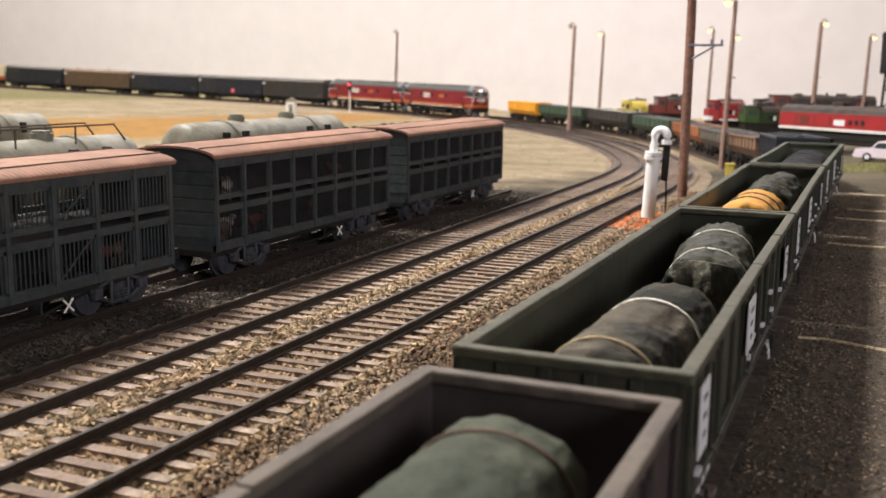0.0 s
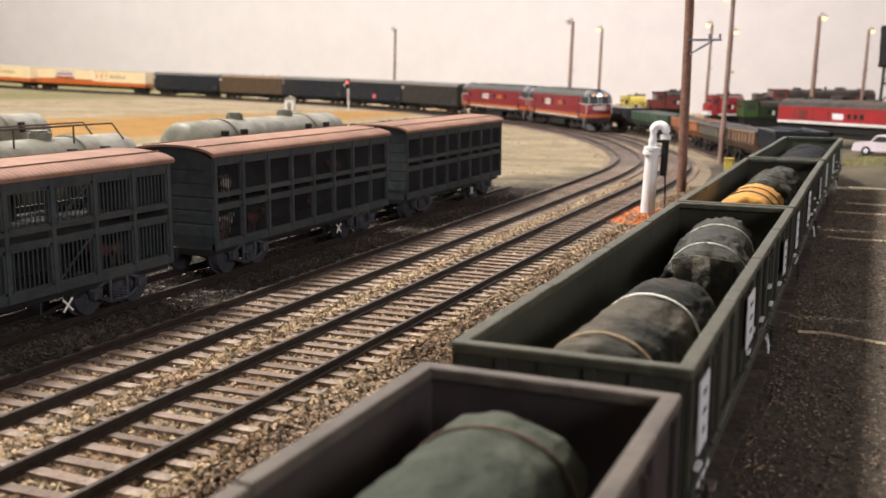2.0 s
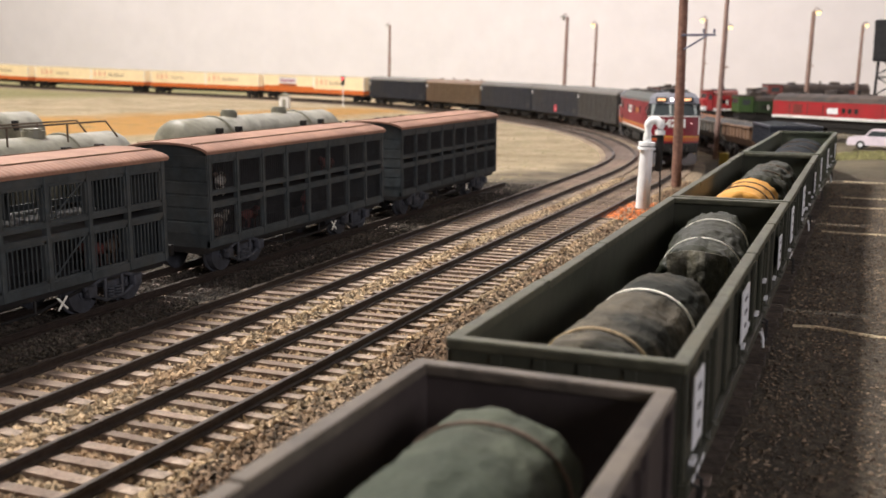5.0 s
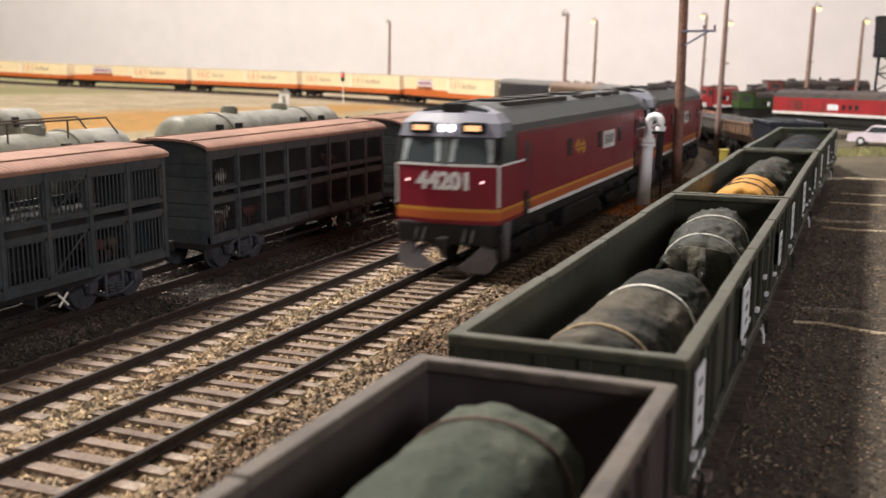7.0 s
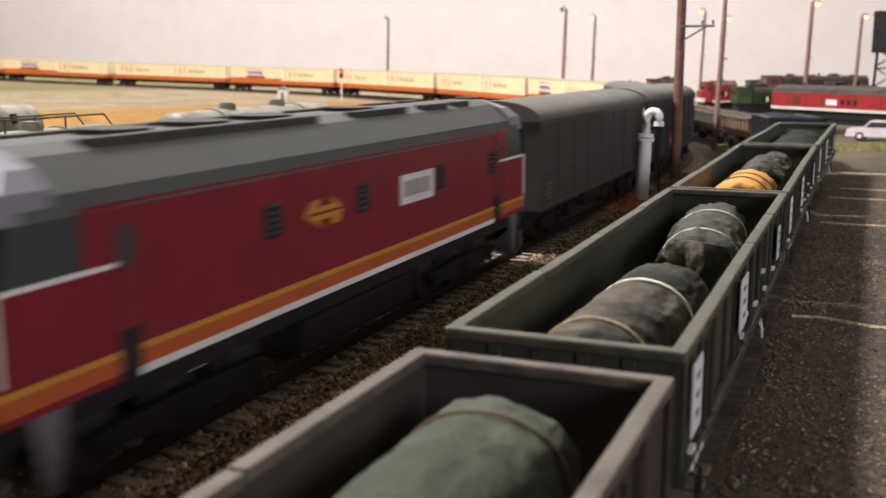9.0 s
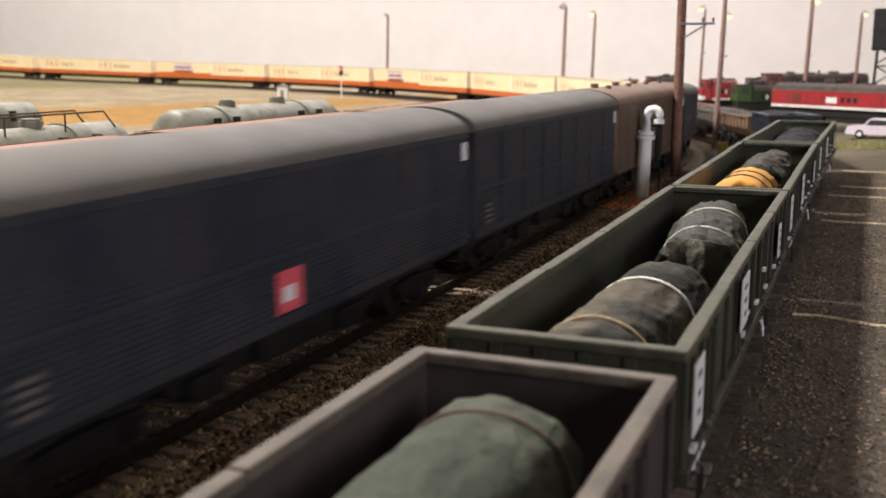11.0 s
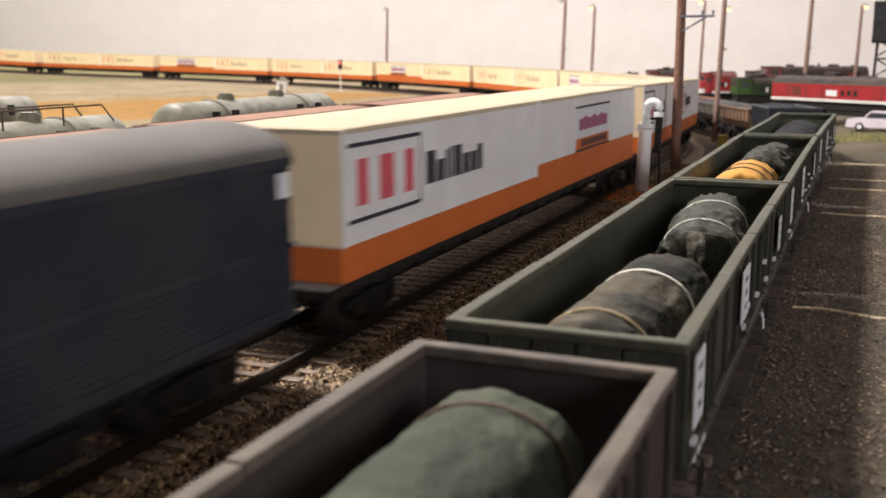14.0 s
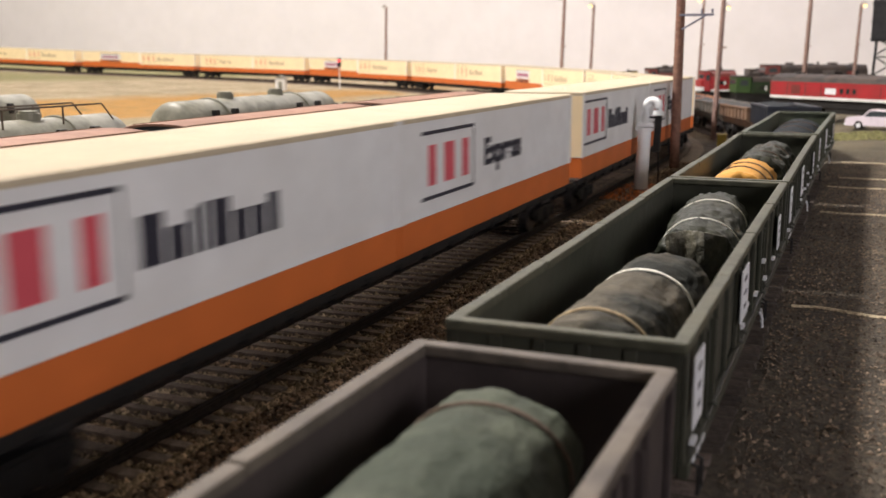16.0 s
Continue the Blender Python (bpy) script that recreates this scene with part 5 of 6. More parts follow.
def louvre_van(label, paint, roofpaint, emblem=None):
    e = thing("louvred_van", label, "wagon", "louvred vans of the moving train")
    h, w, lo, eave = 83.4, 16.3, 12.2, 42.3
    part("body", bx(B(), -w + 0.4, w - 0.4, -h + 0.5, h - 0.5, lo, eave), paint, e)
    bm = B()
    prof = [(w * math.cos(a), eave - 0.6 + 6.8 * math.sin(a) ** 0.9) for a in [math.pi * k / 40 for k in range(41)]]
    prism(bm, prof, -h, h)
    roof = part("roof", bm, roofpaint, e, smooth=False)
    for y in (-62, -20, 22, 60) if roofpaint is M_VROOFB else ():
        part("roof_vent", cy(B(), (0, y, 48), (0, y, 50.4), 1.8, 12), roofpaint, roof)
        part("roof_vent", cy(B(), (5.5, y + 4, 47.4), (5.5, y + 4, 49.7), 1.3, 12), roofpaint, roof)
    for sx in (-1, 1):
        for i in range(8):
            ya, yb = -h + 1.5 + (2 * h - 3) * i / 8, -h + 1.5 + (2 * h - 3) * (i + 1) / 8
            bm = B()
            z = lo + 3
            while z < eave - 1.5:
                x0, x1 = sx * (w - 0.45), sx * (w - 0.05)
                prism_x(bm, [(ya + 0.5, z), (yb - 0.5, z), (yb - 0.5, z + 0.35), (ya + 0.5, z + 0.35)], min(x0, x1), max(x0, x1))
                z += 1.0
            part("louvre_panel", bm, paint, e)
            if i:
                x0, x1 = sorted((sx * (w - 0.4), sx * (w + 0.1)))
                part("post", bx(B(), x0, x1, ya - 0.35, ya + 0.35, lo + 2, eave), paint, e)
        for z0, z1 in ((lo, lo + 2.2), (eave - 1.6, eave), (25.4, 26.4)):
            x0, x1 = sorted((sx * (w - 0.5), sx * (w + 0.12)))
            part("side_rail", bx(B(), x0, x1, -h, h, z0, z1), paint, e)
        x0, x1 = sorted((sx * (w + 0.12), sx * (w + 0.22)))
        part("label_board", bx(B(), x0, x1, h - 5.5, h - 1.5, 35, 39.7), M_PLATE, e, "white label board")
        bm = B()
        for k in range(4):
            bx(bm, x0, x1, -h + 7, -h + 13, 15.5 + k * 1.6, 16.3 + k * 1.6)
        part("lettering", bm, M_VROOF, e)
        if emblem:
            part("emblem", bx(B(), x0, x1, -h + 70, -h + 79, 15, 23, 0.05), M_SIGNRED, e, "red square emblem")
            part("emblem_mark", bx(B(), x0, x1 + 0.1, -h + 72, -h + 76, 17, 20), M_PLATE, e)
    part("underframe", bx(bx(B(), -11, 11, -h, h, 8.5, lo), -13, 13, -14, 14, 5.5, lo), M_BLACK, e)
    # black boxes added to darken the bright gap beneath the van
    part("brake_gear", bx(bx(bx(B(), -10, 10, -38, 38, 5.2, 8.6), -12.5, 12.5, 18, 30, 3.6, 8.4, 0.5), -12.5, 12.5, -34, -24, 3.6, 8.4, 0.5), M_BLACK, e)
    for y in (-58, 58):
        make_bogie(e, y)
    couplers(e, h)
    return e


def container_flat(label, kind):
    e = thing("container_wagon", label, "wagon", "container wagons of the moving train")
    h, w = 146.5, 15.6
    part("deck", bx(bx(B(), -w, w, -h, h, 11.4, 13.4), -6, 6, -h + 8, h - 8, 7.4, 11.5), M_BLACK, e)
    bracket = part("deck_bracket", bx(B(), -w - 0.4, w + 0.4, -0.5, 0.5, 10.4, 12.6), M_BLACK, e, at=mm(0, -h + 12, 0))
    for k in range(1, 18):
        again(bracket, e, mm(0, -h + 12 + k * 16, 0))
    for i, (ya, yb) in enumerate(((-140.3, -6.6), (-5.8, 140.3))):
        tall = kind[i] == "panel"
        z0, z1, zo = 13.5, 45.6, (24.6 if tall else 21.1)
        c = part("container", bx(B(), -w + 0.1, w - 0.1, ya, yb, zo, z1 - 1.0, 0.15), M_CONT, e, "white container with an orange band along its base")
        part("orange_band", bx(B(), -w + 0.1, w - 0.1, ya + 0.02, yb - 0.02, z0, zo - 0.02), M_CORANGE, c)
        for yy, thick in ((ya, -0.12), (yb, 0.12)):
            part("end_wall", bx(B(), -w + 0.3, w - 0.3, min(yy, yy + thick), max(yy, yy + thick), zo + 0.3, z1 - 1.1), M_CCREAM, c, "cream end wall")
        # thin sheet added so the left side looks warmly lit
        part("inner_side", bx(B(), -w, -w + 0.08, ya + 1.2, yb - 1.2, zo + 0.1, z1 - 1.1), M_CCREAM, c, "cream sheet with the warm far light in its colour")
        n = 36
        prof = [(yb + 0.1, z1 - 1.0), (ya - 0.1, z1 - 1.0), (ya - 0.1, z1)]
        for k in range(n):
            y = ya + 1.8 + (yb - ya - 3.6) * k / (n - 1)
            prof += [(y - 0.95, z1), (y - 0.7, z1 + 0.35), (y + 0.7, z1 + 0.35), (y + 0.95, z1)]
        prof.append((yb + 0.1, z1))
        part("container_roof", prism_x(B(), prof, -w, w), M_CROOF, c)
        for sx in (-1, 1):
            for y in (ya + 0.5, yb - 0.5):
                part("corner_post", bx(B(), sx * w - 0.25, sx * w + 0.25, y - 0.6, y + 0.6, zo, z1 - 0.1), M_CONT, c)
        for sx in (-1, 1):
            x0, x1 = sorted((sx * (w - 0.1), sx * (w + 0.1)))
            x2, x3 = sorted((sx * (w + 0.1), sx * (w + 0.2)))
            o = (lambda a: a) if sx > 0 else (lambda a: ya + yb - a)
            def bars(spots, material, xa, xb, name="letter_bar"):
                for s0, s1, za, zb in spots:
                    p, q = sorted((o(s0), o(s1)))
                    part(name, bx(B(), xa, xb, p, q, za, zb), material, c)

            if kind[i] == "tiles":
                # framed emblem of three coloured tiles, then a word: plain bars where it is a brand
                ink = M_INK if sx > 0 else M_PALEINK
                y0, wd, zt, zb = ((ya + 2.9, 36.8, 42.1, 26.0), (ya + 12.8, 34.8, 41.6, 25.5))[i]
                for z in (zt, zb):
                    bars([(y0, y0 + wd, z - 0.45, z + 0.45)], ink, x0, x1, "emblem_line")
                bars([(y0 + wd - 0.2, y0 + wd + 0.25, zb, zt)], M_VROOF, x0, x1, "emblem_line")
                tile = wd / 3
                zc, hh = (zt + zb) / 2, (zt - zb) * 0.31
                for k, (la, lb) in enumerate(((0.34, 0.72), (0.22, 0.78), (0.30, 0.66))):
                    p, q = sorted((o(y0 + tile * (k + la)), o(y0 + tile * (k + lb))))
                    bm = bx(B(), x0, x1, p, q, zc - hh, zc + hh)
                    part("emblem_tile", bm, M_SIGNRED if sx > 0 else M_PALERED, c, "pale red emblem shape")
                if i:
                    letters("Express", 10.4, ink, c, at_side(sx * (w + 0.1), o(y0 + wd + 24.5), 33.0, sx), "dark lettering", name="word")
                else:
                    y1, hts = y0 + wd + 3.6, (8, 5.4, 7.4, 8, 8, 5.4, 5.4, 7)
                    wds = (5.6, 4.6, 1.7, 1.7, 5.0, 4.6, 4.2, 3.2)
                    spots = []
                    for ht, wl in zip(hts, wds):
                        spots.append((y1, y1 + wl, 29.4, 29.4 + ht))
                        y1 += wl + 1.15
                    bars(spots, ink, x0, x1)
            else:
                p0, p1 = ya + 46.3, ya + 98.2
                for z in (41.0, 24.9):
                    bars([(p0, p1, z - 0.4, z + 0.4)], M_INK, x0, x1 + 0.02, "panel_line")
                bars([(p0 + 0.5, p1 - 0.5, 29.4, 40.5)], M_PLATE, x0, x1, "sign_panel")
                bars([(p0 + 0.5, p1 - 0.5, 25.4, 29.35)], M_CORANGE, x0, x1, "sign_panel")
                bars([(p0 + 4.5 + k * 6.2, p0 + 9.6 + k * 6.2, 32.4, 36.6 + (k % 2) * 0.8) for k in range(7)], M_SIGNPURPLE, x2, x3)
                bars([(p0 + 8.4 + k * 5.0, p0 + 12.0 + k * 5.0, 26.2, 28.6) for k in range(8)], M_INK, x2, x3)
    for y in (-h + 26, h - 26):
        make_bogie(e, y)
    couplers(e, h)
    return e


VANS = [louvre_van("dark grey louvred van behind the locomotives", M_VAN_GR, M_VROOF),
        louvre_van("blue-black louvred van with a red emblem", M_VAN_DK, M_VROOF, True),
        louvre_van("blue-black louvred van with a grey roof", M_VAN_DK, M_VROOF),
        louvre_van("brown louvred van with a brown roof", M_VAN_BR, M_VROOFB),
        louvre_van("dark blue-black louvred van before the containers", M_VAN_DK, M_VROOF)]
FLAT_A = container_flat("flat wagon carrying two white and orange containers", ("tiles", "panel"))
FLAT_B = container_flat("flat wagon carrying two white and orange containers", ("tiles", "tiles"))
FLATS = [FLAT_A, FLAT_B] + [copy_thing((FLAT_B, FLAT_A)[i % 2], Matrix()) for i in range(12)]

SPEED, S_FRONT = 202.26, 1567.5
TRAIN = [(LOCO_A, 106.0, 62), (LOCO_B, 325.5, 62)]
TRAIN += [(v, 445.3 + 172.4 * (i + 0.5), 58) for i, v in enumerate(VANS)]
TRAIN += [(v, 1316.0 + 298.1 * (i + 0.5), 120) for i, v in enumerate(FLATS)]


# ---- poles, lamps and the water column ----
def utility_pole(x, y, h, r, label, arms, lean=0.0):
    e = thing("utility_pole", label, "pole", "wooden poles", mm(x, y, -4.4, 0, 0, lean))
    part("shaft", cy(B(), (0, 0, 0), (0, 0, h), r, 14, r * 0.82), M_POLE, e)
    for z, length, side in arms:
        bm = B()
        bx(bm, min(0, side * length), max(0, side * length), -r - 1.2, -r + 0.2, z - 0.6, z + 0.6, 0.2)
        cy(bm, (side * r * 0.6, -r - 0.4, z - 7.5), (side * length * 0.75, -r - 0.6, z - 0.5), 0.55, 6)
        a = part("crossarm", bm, M_ARM, e, "blue-grey crossarm with brace")
        for f in (0.65, 0.95):
            bm = cy(B(), (side * length * f, -r - 0.6, z + 0.8), (side * length * f, -r - 0.6, z + 3.0), 0.6, 8)
            part("insulator", bm, M_ARM, a)
    part("wire_box", bx(B(), -r - 1.3, -r + 0.4, -2, 1, h - 60, h - 48, 0.3), M_POLE, e)
    return e


utility_pole(-44.5, 437, 190, 2.7, "tall brown wooden pole beside the siding", ((84.0, 18, 1),))


def yard_lamp(x, y, h, r, label, glows, side=-1):
    e = thing("yard_lamp", label, "lamp post", "yard lamp posts", mm(x, y, -4.4 + dip(x, y), 0, 0, 1.6))
    h -= dip(x, y)
    part("post", cy(B(), (0, 0, 0), (0, 0, h), r, 10, r * 0.75), M_LPOST, e)
    bm = B()
    tube(bm, [(0, 0, h - 3), (side * 1.0, -0.5, h + 3.5), (side * 3.5, -1, h + 4.5), (side * 5.5, -1, h + 1.5)], 0.6, 6)
    part("swan_neck", bm, M_LPOST, e)
    bm = cy(B(), (side * 5.5, -1, h + 2.2), (side * 5.5, -1, h - 0.4), 1.4, 14, 4.4)
    part("shade", bm, M_SHADE, e, "grey enamel shade")
    bm = B()
    bmesh.ops.create_icosphere(bm, subdivisions=2, radius=3.0, matrix=Matrix.Translation((side * 5.5, -1.2, h - 1.6)))
    part("bulb", bm, M_BULB if glows else M_WHITE, e, "glowing warm bulb" if glows else "")
    part("bracket", bx(B(), 0, 5.0, -0.5, 0.5, h * 0.55, h * 0.55 + 1.2), M_LPOST, e)
    return e


def lamps():
    for x, y, h, r, g, s in ((-845, 1728, 152, 3.0, False, -1), (-329, 1199, 134, 2.8, False, -1), (-353, 1450, 135, 2.6, True, -1),
                             (-20, 1158, 133, 3.0, True, 1), (31, 1563, 133, 2.8, True, 1), (-63, 727, 128, 2.2, True, -1),
                             (-180, 1412, 138, 2.3, True, -1), (-152, 1424, 128, 2.2, True, 1)):
        yard_lamp(x, y, h, r, "tall wooden yard lamp with a swan-neck shade" + (" and glowing bulb" if g else ""), g, s)


lamps()


def water_column():
    e = thing("water_column", "white water crane column with a black leather hose", "water crane", m=mm(-43.9, 344, -4.4, 0, 0, 2.2))
    part("column", cy(cy(B(), (0, 0, 0), (0, 0, 30), 3.3, 18, 3.0), (0, 0, 0), (0, 0, 1.6), 4.6, 18), M_CRANE, e, smooth=False)
    part("collar", cy(cy(B(), (0, 0, 29.5), (0, 0, 31.0), 4.2, 18), (0, 0, 31.4), (0, 0, 33), 3.9, 18), M_CRANE, e)
    pts = [(0, 0, 32), (0, 0, 36.5), (0, 0, 40.4)] + [(2.8 - 2.8 * math.cos(a), 0, 40.4 + 2.8 * math.sin(a)) for a in [math.pi * k / 12 for k in range(1, 12)]] + [(5.6, 0, 40.4), (5.6, 0, 38.6)]
    part("spout", tube(B(), pts, 1.95, 14), M_CRANE, e, smooth=True)
    part("joint", cy(B(), (5.6, 0, 36.8), (5.6, 0, 38.8), 2.4, 14), M_CRANE, e)
    part("hose", bx(B(), 4.4, 7.4, -1.4, 1.4, 20, 37, 0.7), M_BLACK, e, "black leather hose")
    part("chain", tube(B(), [(6.8, 0, 20.4), (7.4, 0.3, 12), (7.8, 0.2, 4)], 0.4, 6), M_BLACK, e)
    part("bracket", bx(B(), 1.5, 4.8, -0.6, 0.6, 35.2, 36.2), M_BLACK, e)


water_column()
ballast("rusty_ballast", -56, -38, 305, 362, 1200, 0.95, -2.3, mat("rust_red_stone", (0.60, 0.19, 0.065), 0.9, 0, 0.3, 0.5, 0.3, island=0.6), "orange rust-stained stones at the water column's foot", 9)


def marker_post(x, y):
    e = thing("marker_post", "small yellow marker box beside the track", "marker", m=mm(x, y, -4.6 + dip(x, y)))
    part("box", bx(B(), -3, 3, -2, 2, 0, 11, 0.5), M_FARYELLOW, e)
    part("cap", bx(B(), -3.4, 3.4, -2.4, 2.4, 10.8, 12, 0.3), M_FARYELLOW, e)


marker_post(-40, 600)


# ---- rolling stock on the curve of the siding ----
def hopper(label, paint, s, half=58, top=30, load=M_COAL, name="hopper_wagon"):
    e = thing(name, label, "wagon", "wagons standing on the siding curve", on_line(s, half * 0.65, OFF_T3))
    w = 14.5
    bm = B()
    prism(bm, [(-w, top), (-w, 16), (-w + 4, 10), (w - 4, 10), (w, 16), (w, top)], -half, half)
    body = part("body", bm, paint, e)
    for sx in (-1, 1):
        for i in range(9):
            y = -half + 1 + (2 * half - 2) * i / 8
            x0, x1 = sorted((sx * (w - 0.2), sx * (w + 0.8)))
            part("rib", bx(B(), x0, x1, y - 0.7, y + 0.7, 15, top), paint, body)
        x0, x1 = sorted((sx * (w - 0.8), sx * (w + 1.0)))
        part("top_rail", bx(B(), x0, x1, -half, half, top - 1, top + 0.6, 0.2), paint, e)
    for sy in (-1, 1):
        y0, y1 = sorted((sy * (half - 0.8), sy * (half + 0.6)))
        part("top_rail", bx(B(), -w - 1, w + 1, y0, y1, top - 1, top + 0.6, 0.2), paint, e)
    bm = B()
    n = 20
    g = [[bm.verts.new((-w + 0.9 + (2 * w - 1.8) * i / 8, -half + 1 + (2 * half - 2) * j / n, top - 0.4 + 2.5 * math.sin(math.pi * i / 8) * (0.6 + 0.6 * noise.noise((i * 0.7, j * 0.6, s)))) ) for i in range(9)] for j in range(n + 1)]
    for j in range(n):
        for i in range(8):
            bm.faces.new((g[j][i], g[j][i + 1], g[j + 1][i + 1], g[j + 1][i]))
    part("load", bm, load, e, smooth=True)
    part("underframe", bx(B(), -8, 8, -half, half, 7, 10.2), M_BLACK, e)
    for y in (-half * 0.65, half * 0.65):
        make_bogie(e, y)
    couplers(e, half)
    return e


hopper("dark blue-black loaded open wagon with tarpaulin", M_VAN_DK, 565, 55, 28, M_COVER, "loaded_wagon")
hopper("weathered grey-brown coal hopper", M_HOPBR, 684, 56, 24.5)
hopper("weathered grey coal hopper on the curve", M_HOPGR, 802, 56, 24.5)
hopper("rust-brown coal hopper on the curve", M_HOPOR, 920, 56, 24.5)
hopper("dark green open wagon on the curve", M_FARGREENW, 1056, 68, 25, M_COAL, "loaded_wagon")
hopper("dark wagon under a pale grey tarpaulin", M_VAN_GR, 1206, 70, 27, M_TANK, "loaded_wagon")
hopper("green wagon at the end of the row", M_FARGREENW, 1356, 68, 26, M_COAL, "loaded_wagon")
hopper("orange-yellow covered machine wagon", M_ORANGEY, 1474, 42, 28, M_ORANGEY, "loaded_wagon")


# ---- locomotive depot behind the yard ----
def depot_loco(label, m, half, paint, band, roofpaint, top=44, nose=0, cab=0, cabpaint=None, seed=1):
    """Hood diesel: a low nose, a taller cab, then a long hood with doors, grilles and roof gear."""
    e = thing("parked_locomotive", label, "locomotive", "locomotives parked at the depot", m)
    rnd = random.Random(seed)
    w = 15.5
    y0 = -half + nose + cab
    hood_top = top - 8 - (2.0 if cab else 0)
    body = part("body", bx(B(), -w, w, y0, half, 17, hood_top, 0.6), paint, e)
    part("roof", prism(B(), [(w + 0.2, hood_top - 0.2), (w - 2, hood_top + 4), (8, hood_top + 7), (-8, hood_top + 7), (-w + 2, hood_top + 4), (-w - 0.2, hood_top - 0.2)], y0 + 1, half - 1), roofpaint, e)
    if nose:
        part("nose", bx(B(), -w + 1, w - 1, -half, -half + nose, 17, top - 14, 1.2), paint, e)
        part("nose_band", bx(B(), -w + 0.8, w - 0.8, -half - 0.2, -half + nose - 0.1, 17, 22.5), band, e)
    if cab:
        c = part("cab", bx(B(), -w + 0.2, w - 0.2, -half + nose, y0 - 0.8, 17, top - 5, 0.6), cabpaint or paint, e)
        part("cab_roof", bx(B(), -w + 1, w - 1, -half + nose - 0.8, y0 - 0.2, top - 5, top - 2.5, 0.8), roofpaint, e)
        for sx in (-1, 1):
            xa, xb = sorted((sx * (w - 0.3), sx * (w + 0.05)))
            part("cab_window", bx(B(), xa, xb, -half + nose + cab * 0.25, -half + nose + cab * 0.75, top - 15, top - 8), M_GLASS, c)
        part("end_window", bx(B(), -w + 3, w - 3, -half + nose - 0.2, -half + nose + 0.1, top - 13, top - 7.5), M_GLASS, c)
    else:
        part("end_band", bx(B(), -w, w, -half - 0.2, -half + 0.3, 16.8, 20.6), band, body)
        part("end_window", bx(B(), -w + 2, w - 2, -half - 0.2, -half + 0.3, top - 16, top - 9.5), M_GLASS, body)
    long = half - y0
    for sx in (-1, 1):
        xa, xb = sorted((sx * (w - 0.1), sx * (w + 0.2)))
        part("side_band", bx(B(), xa, xb, y0, half, 16.6, 19.2), band, body)
        for k in range(3):
            y = y0 + long * (0.36 + 0.045 * k)
            part("grille", bx(B(), xa, xb, y - 2.0, y + 2.0, hood_top - 10, hood_top - 5.5), M_BLACK, body)
        for f in (0.18, 0.60, 0.72, 0.86):
            part("door_gap", bx(B(), xa, xb, y0 + long * f - 0.35, y0 + long * f + 0.35, 19.4, hood_top - 2), M_FARDARK, body)
        part("grille", bx(B(), xa, xb, y0 + long * 0.76, y0 + long * 0.83, 21, hood_top - 3), M_FARMAROON, body)
        part("name_board", bx(B(), xa, xb + 0.05, y0 + long * 0.49, y0 + long * 0.57, hood_top - 11, hood_top - 5.5), M_PLATE, body)
    for k in range(4):
        y = y0 + long * (0.14 + 0.24 * k)
        if rnd.random() < 0.5:
            part("roof_fan", cy(B(), (0, y, hood_top + 6), (0, y, hood_top + 8.6), 5, 14), M_BLACK, e)
        else:
            part("roof_box", bx(B(), -rnd.uniform(4, 9), rnd.uniform(4, 9), y - rnd.uniform(4, 9), y + rnd.uniform(3, 8), hood_top + 5, hood_top + rnd.uniform(8, 11), 0.8), M_FARDARK, e)
    part("exhaust", cy(B(), (3, y0 + long * 0.45, hood_top + 5), (3, y0 + long * 0.45, hood_top + 11.5), 1.8, 10), M_BLACK, e)
    part("underframe", bx(bx(B(), -13, 13, -half + 2, half - 2, 9, 17.2), -12, 12, -half * 0.3, half * 0.3, 4, 9), M_BLACK, e)
    for y in (-half * 0.6, half * 0.6):
        make_bogie(e, y, min(18, half * 0.3), 5.6, 12.5, 3 if half > 50 else 2)
    return e


def depot():
    turn = 180 + math.degrees(math.atan2(-0.763, -0.647))
    depot_loco("bright red diesel locomotive with a white band parked at the depot", mm(46, 900, -2, turn), 98, M_FARRED, M_WHITE, M_FARDARK, 43, 14, 20, seed=3)
    depot_loco("red and cream diesel locomotive standing behind the poles", mm(-135, 1267, -2 + dip(-135, 1267), -67), 24, M_FARRED, M_PLATE, M_FARMAROON, 46, 5, 9, seed=4)
    depot_loco("dark green diesel locomotive between the red ones", mm(-83, 1235, -2 + dip(-83, 1235), -67), 27, M_FARGREEN, M_FARGREEN, M_FARDARK, 41, 0, 20, M_FARYARD, seed=5)
    depot_loco("dark sooty locomotive line at the back of the depot", mm(-33, 1581, 0 + dip(-33, 1581), -67), 85, M_FARDARK, M_FARMAROON, M_FARDARK, 46, 10, 24, M_FARMAROON, seed=6)
    depot_loco("sooty brown shunting locomotive in the back row", mm(-108, 1613, 0 + dip(-108, 1613), -67), 34, M_FARDARK, M_FARDARK, M_FARDARK, 38, 9, 12, seed=7)
    depot_loco("maroon locomotive with low hood behind the wagons", mm(-232, 1392, 0 + dip(-232, 1392), -67), 28, M_FARMAROON, M_FARMAROON, M_FARDARK, 44, 8, 14, seed=8)
    depot_loco("dull yellow rail tractor behind the wagons", mm(-282, 1372, 0 + dip(-282, 1372), -67), 20, M_FARYELLOW, M_FARMAROON, M_FARYELLOW, 38, 6, 9, seed=9)


depot()


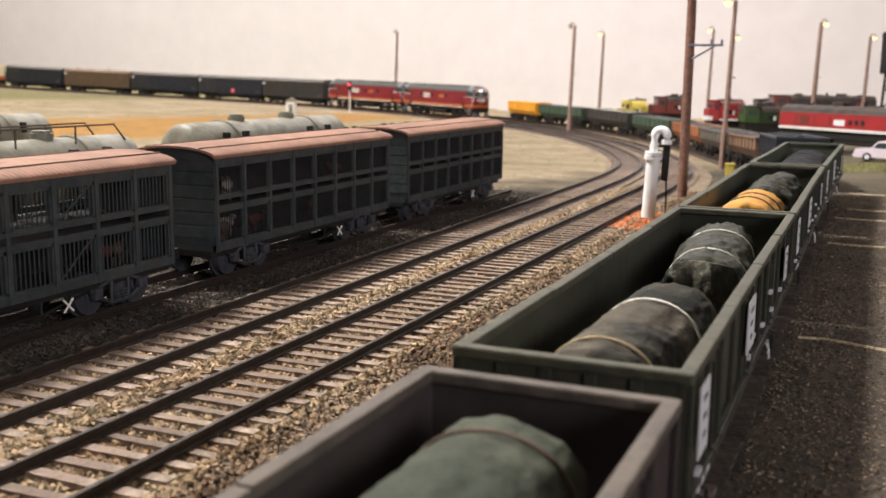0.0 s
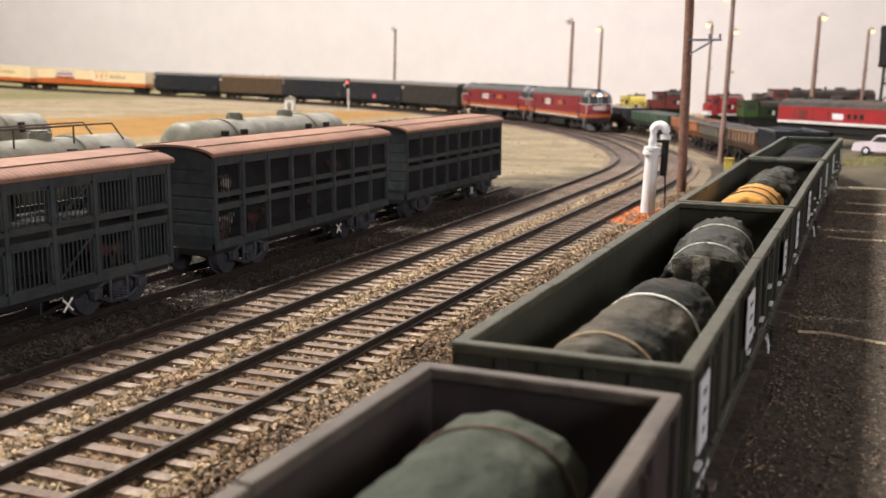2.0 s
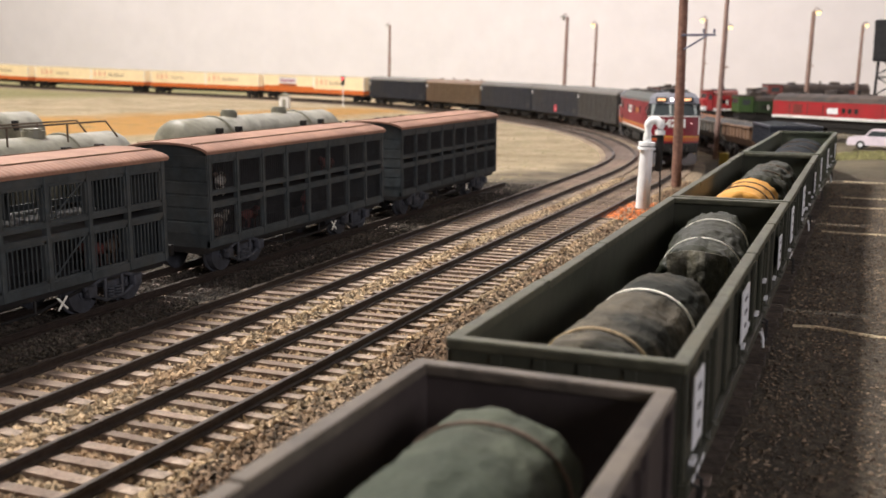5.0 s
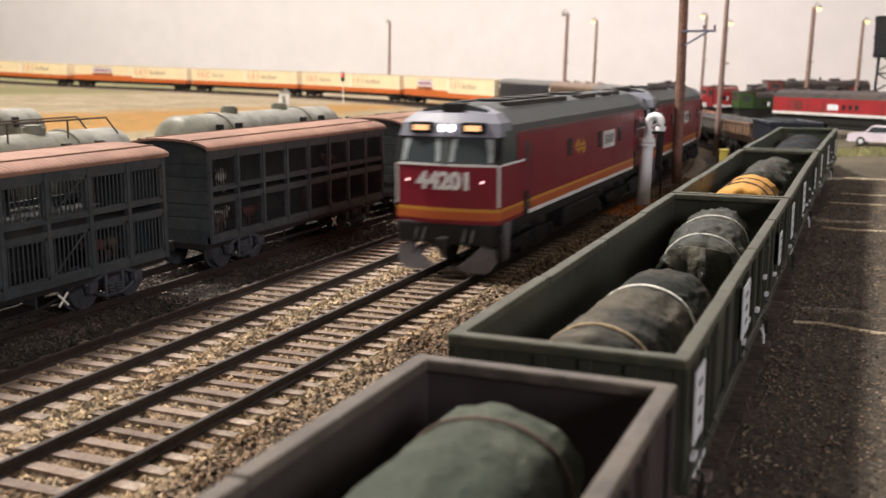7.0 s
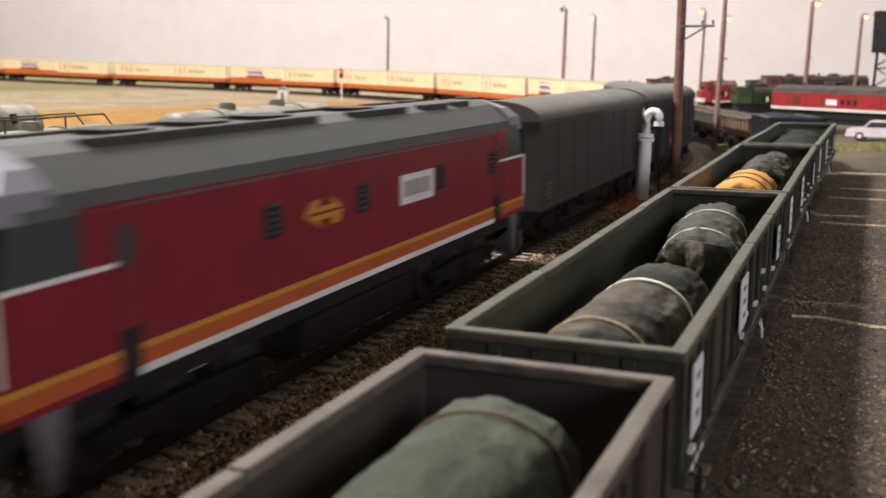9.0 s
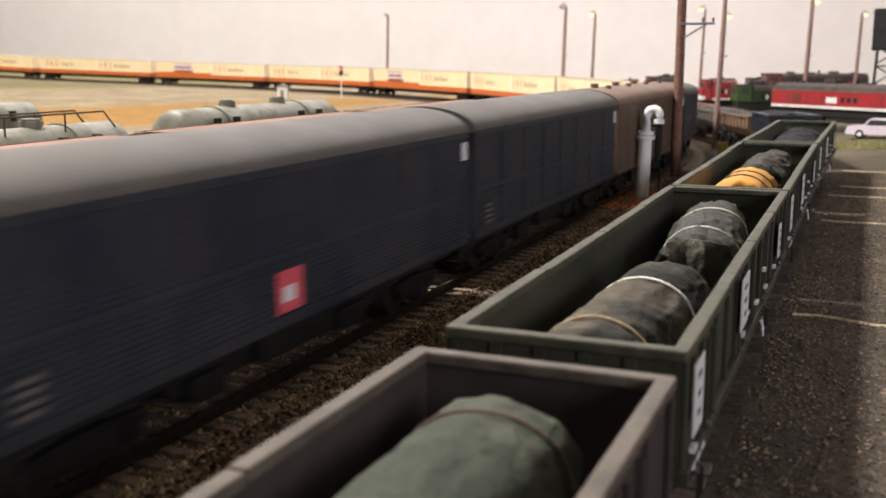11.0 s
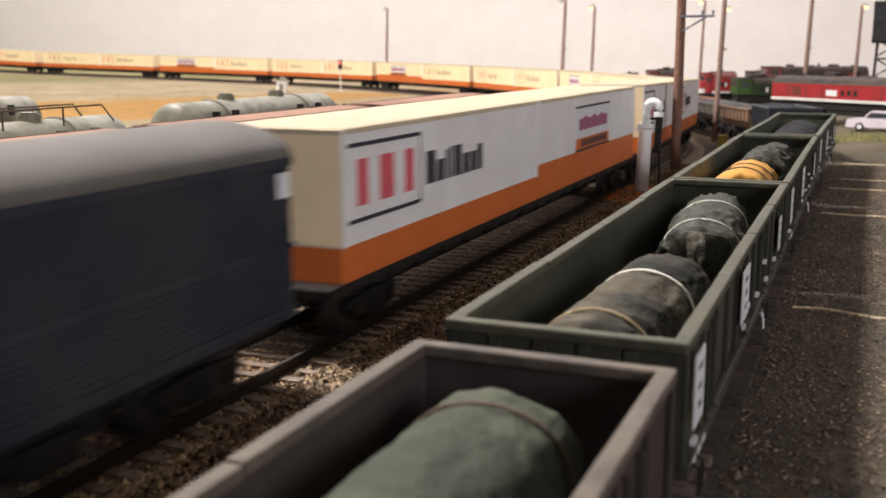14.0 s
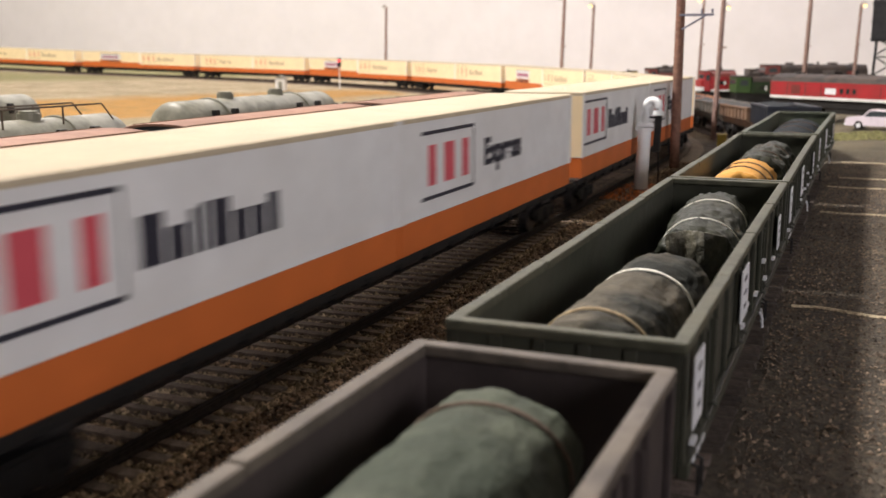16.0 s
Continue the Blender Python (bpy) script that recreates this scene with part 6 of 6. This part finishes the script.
def lattice_tower(x, y):
    e = thing("coaling_tower", "dark steel lattice tower with a tank on top", "tower", m=mm(x, y, -4.4))
    legs = [(-13, -13), (13, -13), (13, 13), (-13, 13)]
    for a, b in legs:
        part("leg", cy(B(), (a * 1.25, b * 1.25, 0), (a, b, 82), 1.4, 6), M_STEEL, e)
    for i in range(4):
        p, q = legs[i], legs[(i + 1) % 4]
        for z in (18, 38, 58, 78):
            part("brace", cy(cy(B(), (p[0] * 1.1, p[1] * 1.1, z - 18), (q[0] * 1.05, q[1] * 1.05, z), 0.8, 5), (p[0], p[1], z), (q[0], q[1], z), 0.8, 5), M_STEEL, e)
    part("tank", bx(B(), -19, 19, -19, 19, 74, 116, 1.0), M_STEEL, e)
    for z in (76, 94, 112):
        part("tank_band", bx(B(), -19.6, 19.6, -19.6, 19.6, z, z + 1.4), M_STEEL, e)


lattice_tower(70, 1040)


def sedan():
    e = thing("model_car", "pale lilac model sedan parked on the dirt", "car", m=mm(64, 800, -4.4, 78))
    w, h = 10.2, 27
    prof = [(-h, 3.2), (-h - 0.6, 6), (-h + 1, 9.2), (-13, 10.2), (-8, 16), (9, 16.4), (15, 10.6), (h - 1, 9.8), (h, 6.5), (h - 0.5, 3.2)]
    bm = prism_x(B(), prof[:3] + [(-13, 10.2), (15, 10.6)] + prof[7:], -w, w)
    part("body", bm, M_CARPINK, e)
    part("roof", prism_x(B(), [(-12, 10.2), (-7.4, 16), (8.6, 16.4), (14, 10.6)], -w + 1.2, w - 1.2), M_CARPINK, e)
    for sx in (-1, 1):
        x0, x1 = sorted((sx * (w - 1.3), sx * (w - 1.05)))
        part("side_window", prism_x(B(), [(-10, 10.9), (-6.6, 15.2), (7.8, 15.5), (12, 11)], x0, x1), M_GLASS, e)
        for y in (-16, 16):
            wm = cy(B(), (sx * (w - 2.4), y, 3.6), (sx * (w + 0.1), y, 3.6), 3.6, 16)
            t = part("wheel", wm, M_BLACK, e)
            part("hub_cap", cy(B(), (sx * (w + 0.1), y, 3.6), (sx * (w + 0.35), y, 3.6), 2.0, 12), M_PLATE, t)
    for y in (-h - 0.5, h):
        part("bumper", bx(B(), -w, w, y - 0.6, y + 0.6, 3.6, 5.2, 0.3), M_PLATE, e)


sedan()


def relay_hut(x, y):
    e = thing("relay_hut", "small white trackside hut on the sand", "hut", m=mm(x, y, -4.5 + rise(x, y), 20))
    part("wall", bx(B(), -8, 8, -7, 7, 0, 20, 0.4), M_WHITE, e)
    part("roof", prism(B(), [(-9.5, 19.6), (9.5, 19.6), (0, 26)], -8.5, 8.5), M_TANK, e)
    part("door", bx(B(), -3, 3, -7.3, -6.9, 0, 15), M_TANK, e)


relay_hut(-850, 1340)


def signal(x, y):
    e = thing("signal_post", "slender railway signal with a red light", "signal", m=mm(x, y, -4.5 + rise(x, y)))
    part("post", cy(B(), (0, 0, 0), (0, 0, 44), 1.1, 8), M_WHITE, e)
    part("head", bx(B(), -3, 3, -1.5, 1.5, 38, 54, 0.6), M_BLACK, e)
    part("lens", cy(B(), (0, -1.4, 49), (0, -2.6, 49), 2.0, 12), glow("signal_red_glow", (1.0, 0.08, 0.10), 2.5), e, "red lit lens")


signal(-800, 1452)


ballast("grass_patch", 20, 110, 690, 770, 2600, 1.3, -4.0, mat("dry_green_grass", (0.19, 0.18, 0.075), 0.95, 0, 0.3, 0.6, 0.2, island=0.5), "low green grass tufts beside the parked car", 21)
ballast("straw_tufts", -420, -150, 430, 1050, 1500, 1.3, -4.6, mat("straw_tuft", (0.33, 0.28, 0.15), 0.95, 0, 0.3, 0.6, 0.2, island=0.5), "straw-coloured scatter tufts inside the curve", 22)
for _o in [o for o in scene.objects if o.name.split(".")[0] in ("grass_patch", "straw_tufts")]:
    tagged(_o, category="grass")


# ---- pale sand seams across the yard ----
def seams():
    rnd = random.Random(12)
    for y, x0, x1 in ((149, 36, 90), (317, 36, 95), (401, 36, 100), (440, 40, 100), (520, 40, 110)):
        pts = []
        for k in range(30):
            f = k / 29
            pts.append((x0 + (x1 - x0) * f, y + 2.5 * noise.noise((f * 4, y, 0)) - 6 * f, -4.25))
        ob = part("sand_seam", tube(B(), pts, 0.55, 6), mat("seam_sand", (0.46, 0.38, 0.26), 0.95, 0, 0.4, 1.0, 0.8))
        tagged(ob, "pale sandy seam across the dark cinder yard", "sand", "sand seams", "stuff")


seams()


# ---- what moves ----
def motions():
    times = [0, 0.1] + [0.5 * i for i in range(1, 32)] + [15.9, 16.0]
    for ob, behind, hb in TRAIN:
        rows = []
        for t in times:
            s = S_FRONT - SPEED * t + behind
            rows.append((t, on_line(s - 27 * ease((s - 250) / 1050), hb, 0.0)))  # couplings close up a little round the curve
        walk(ob, rows)


motions()
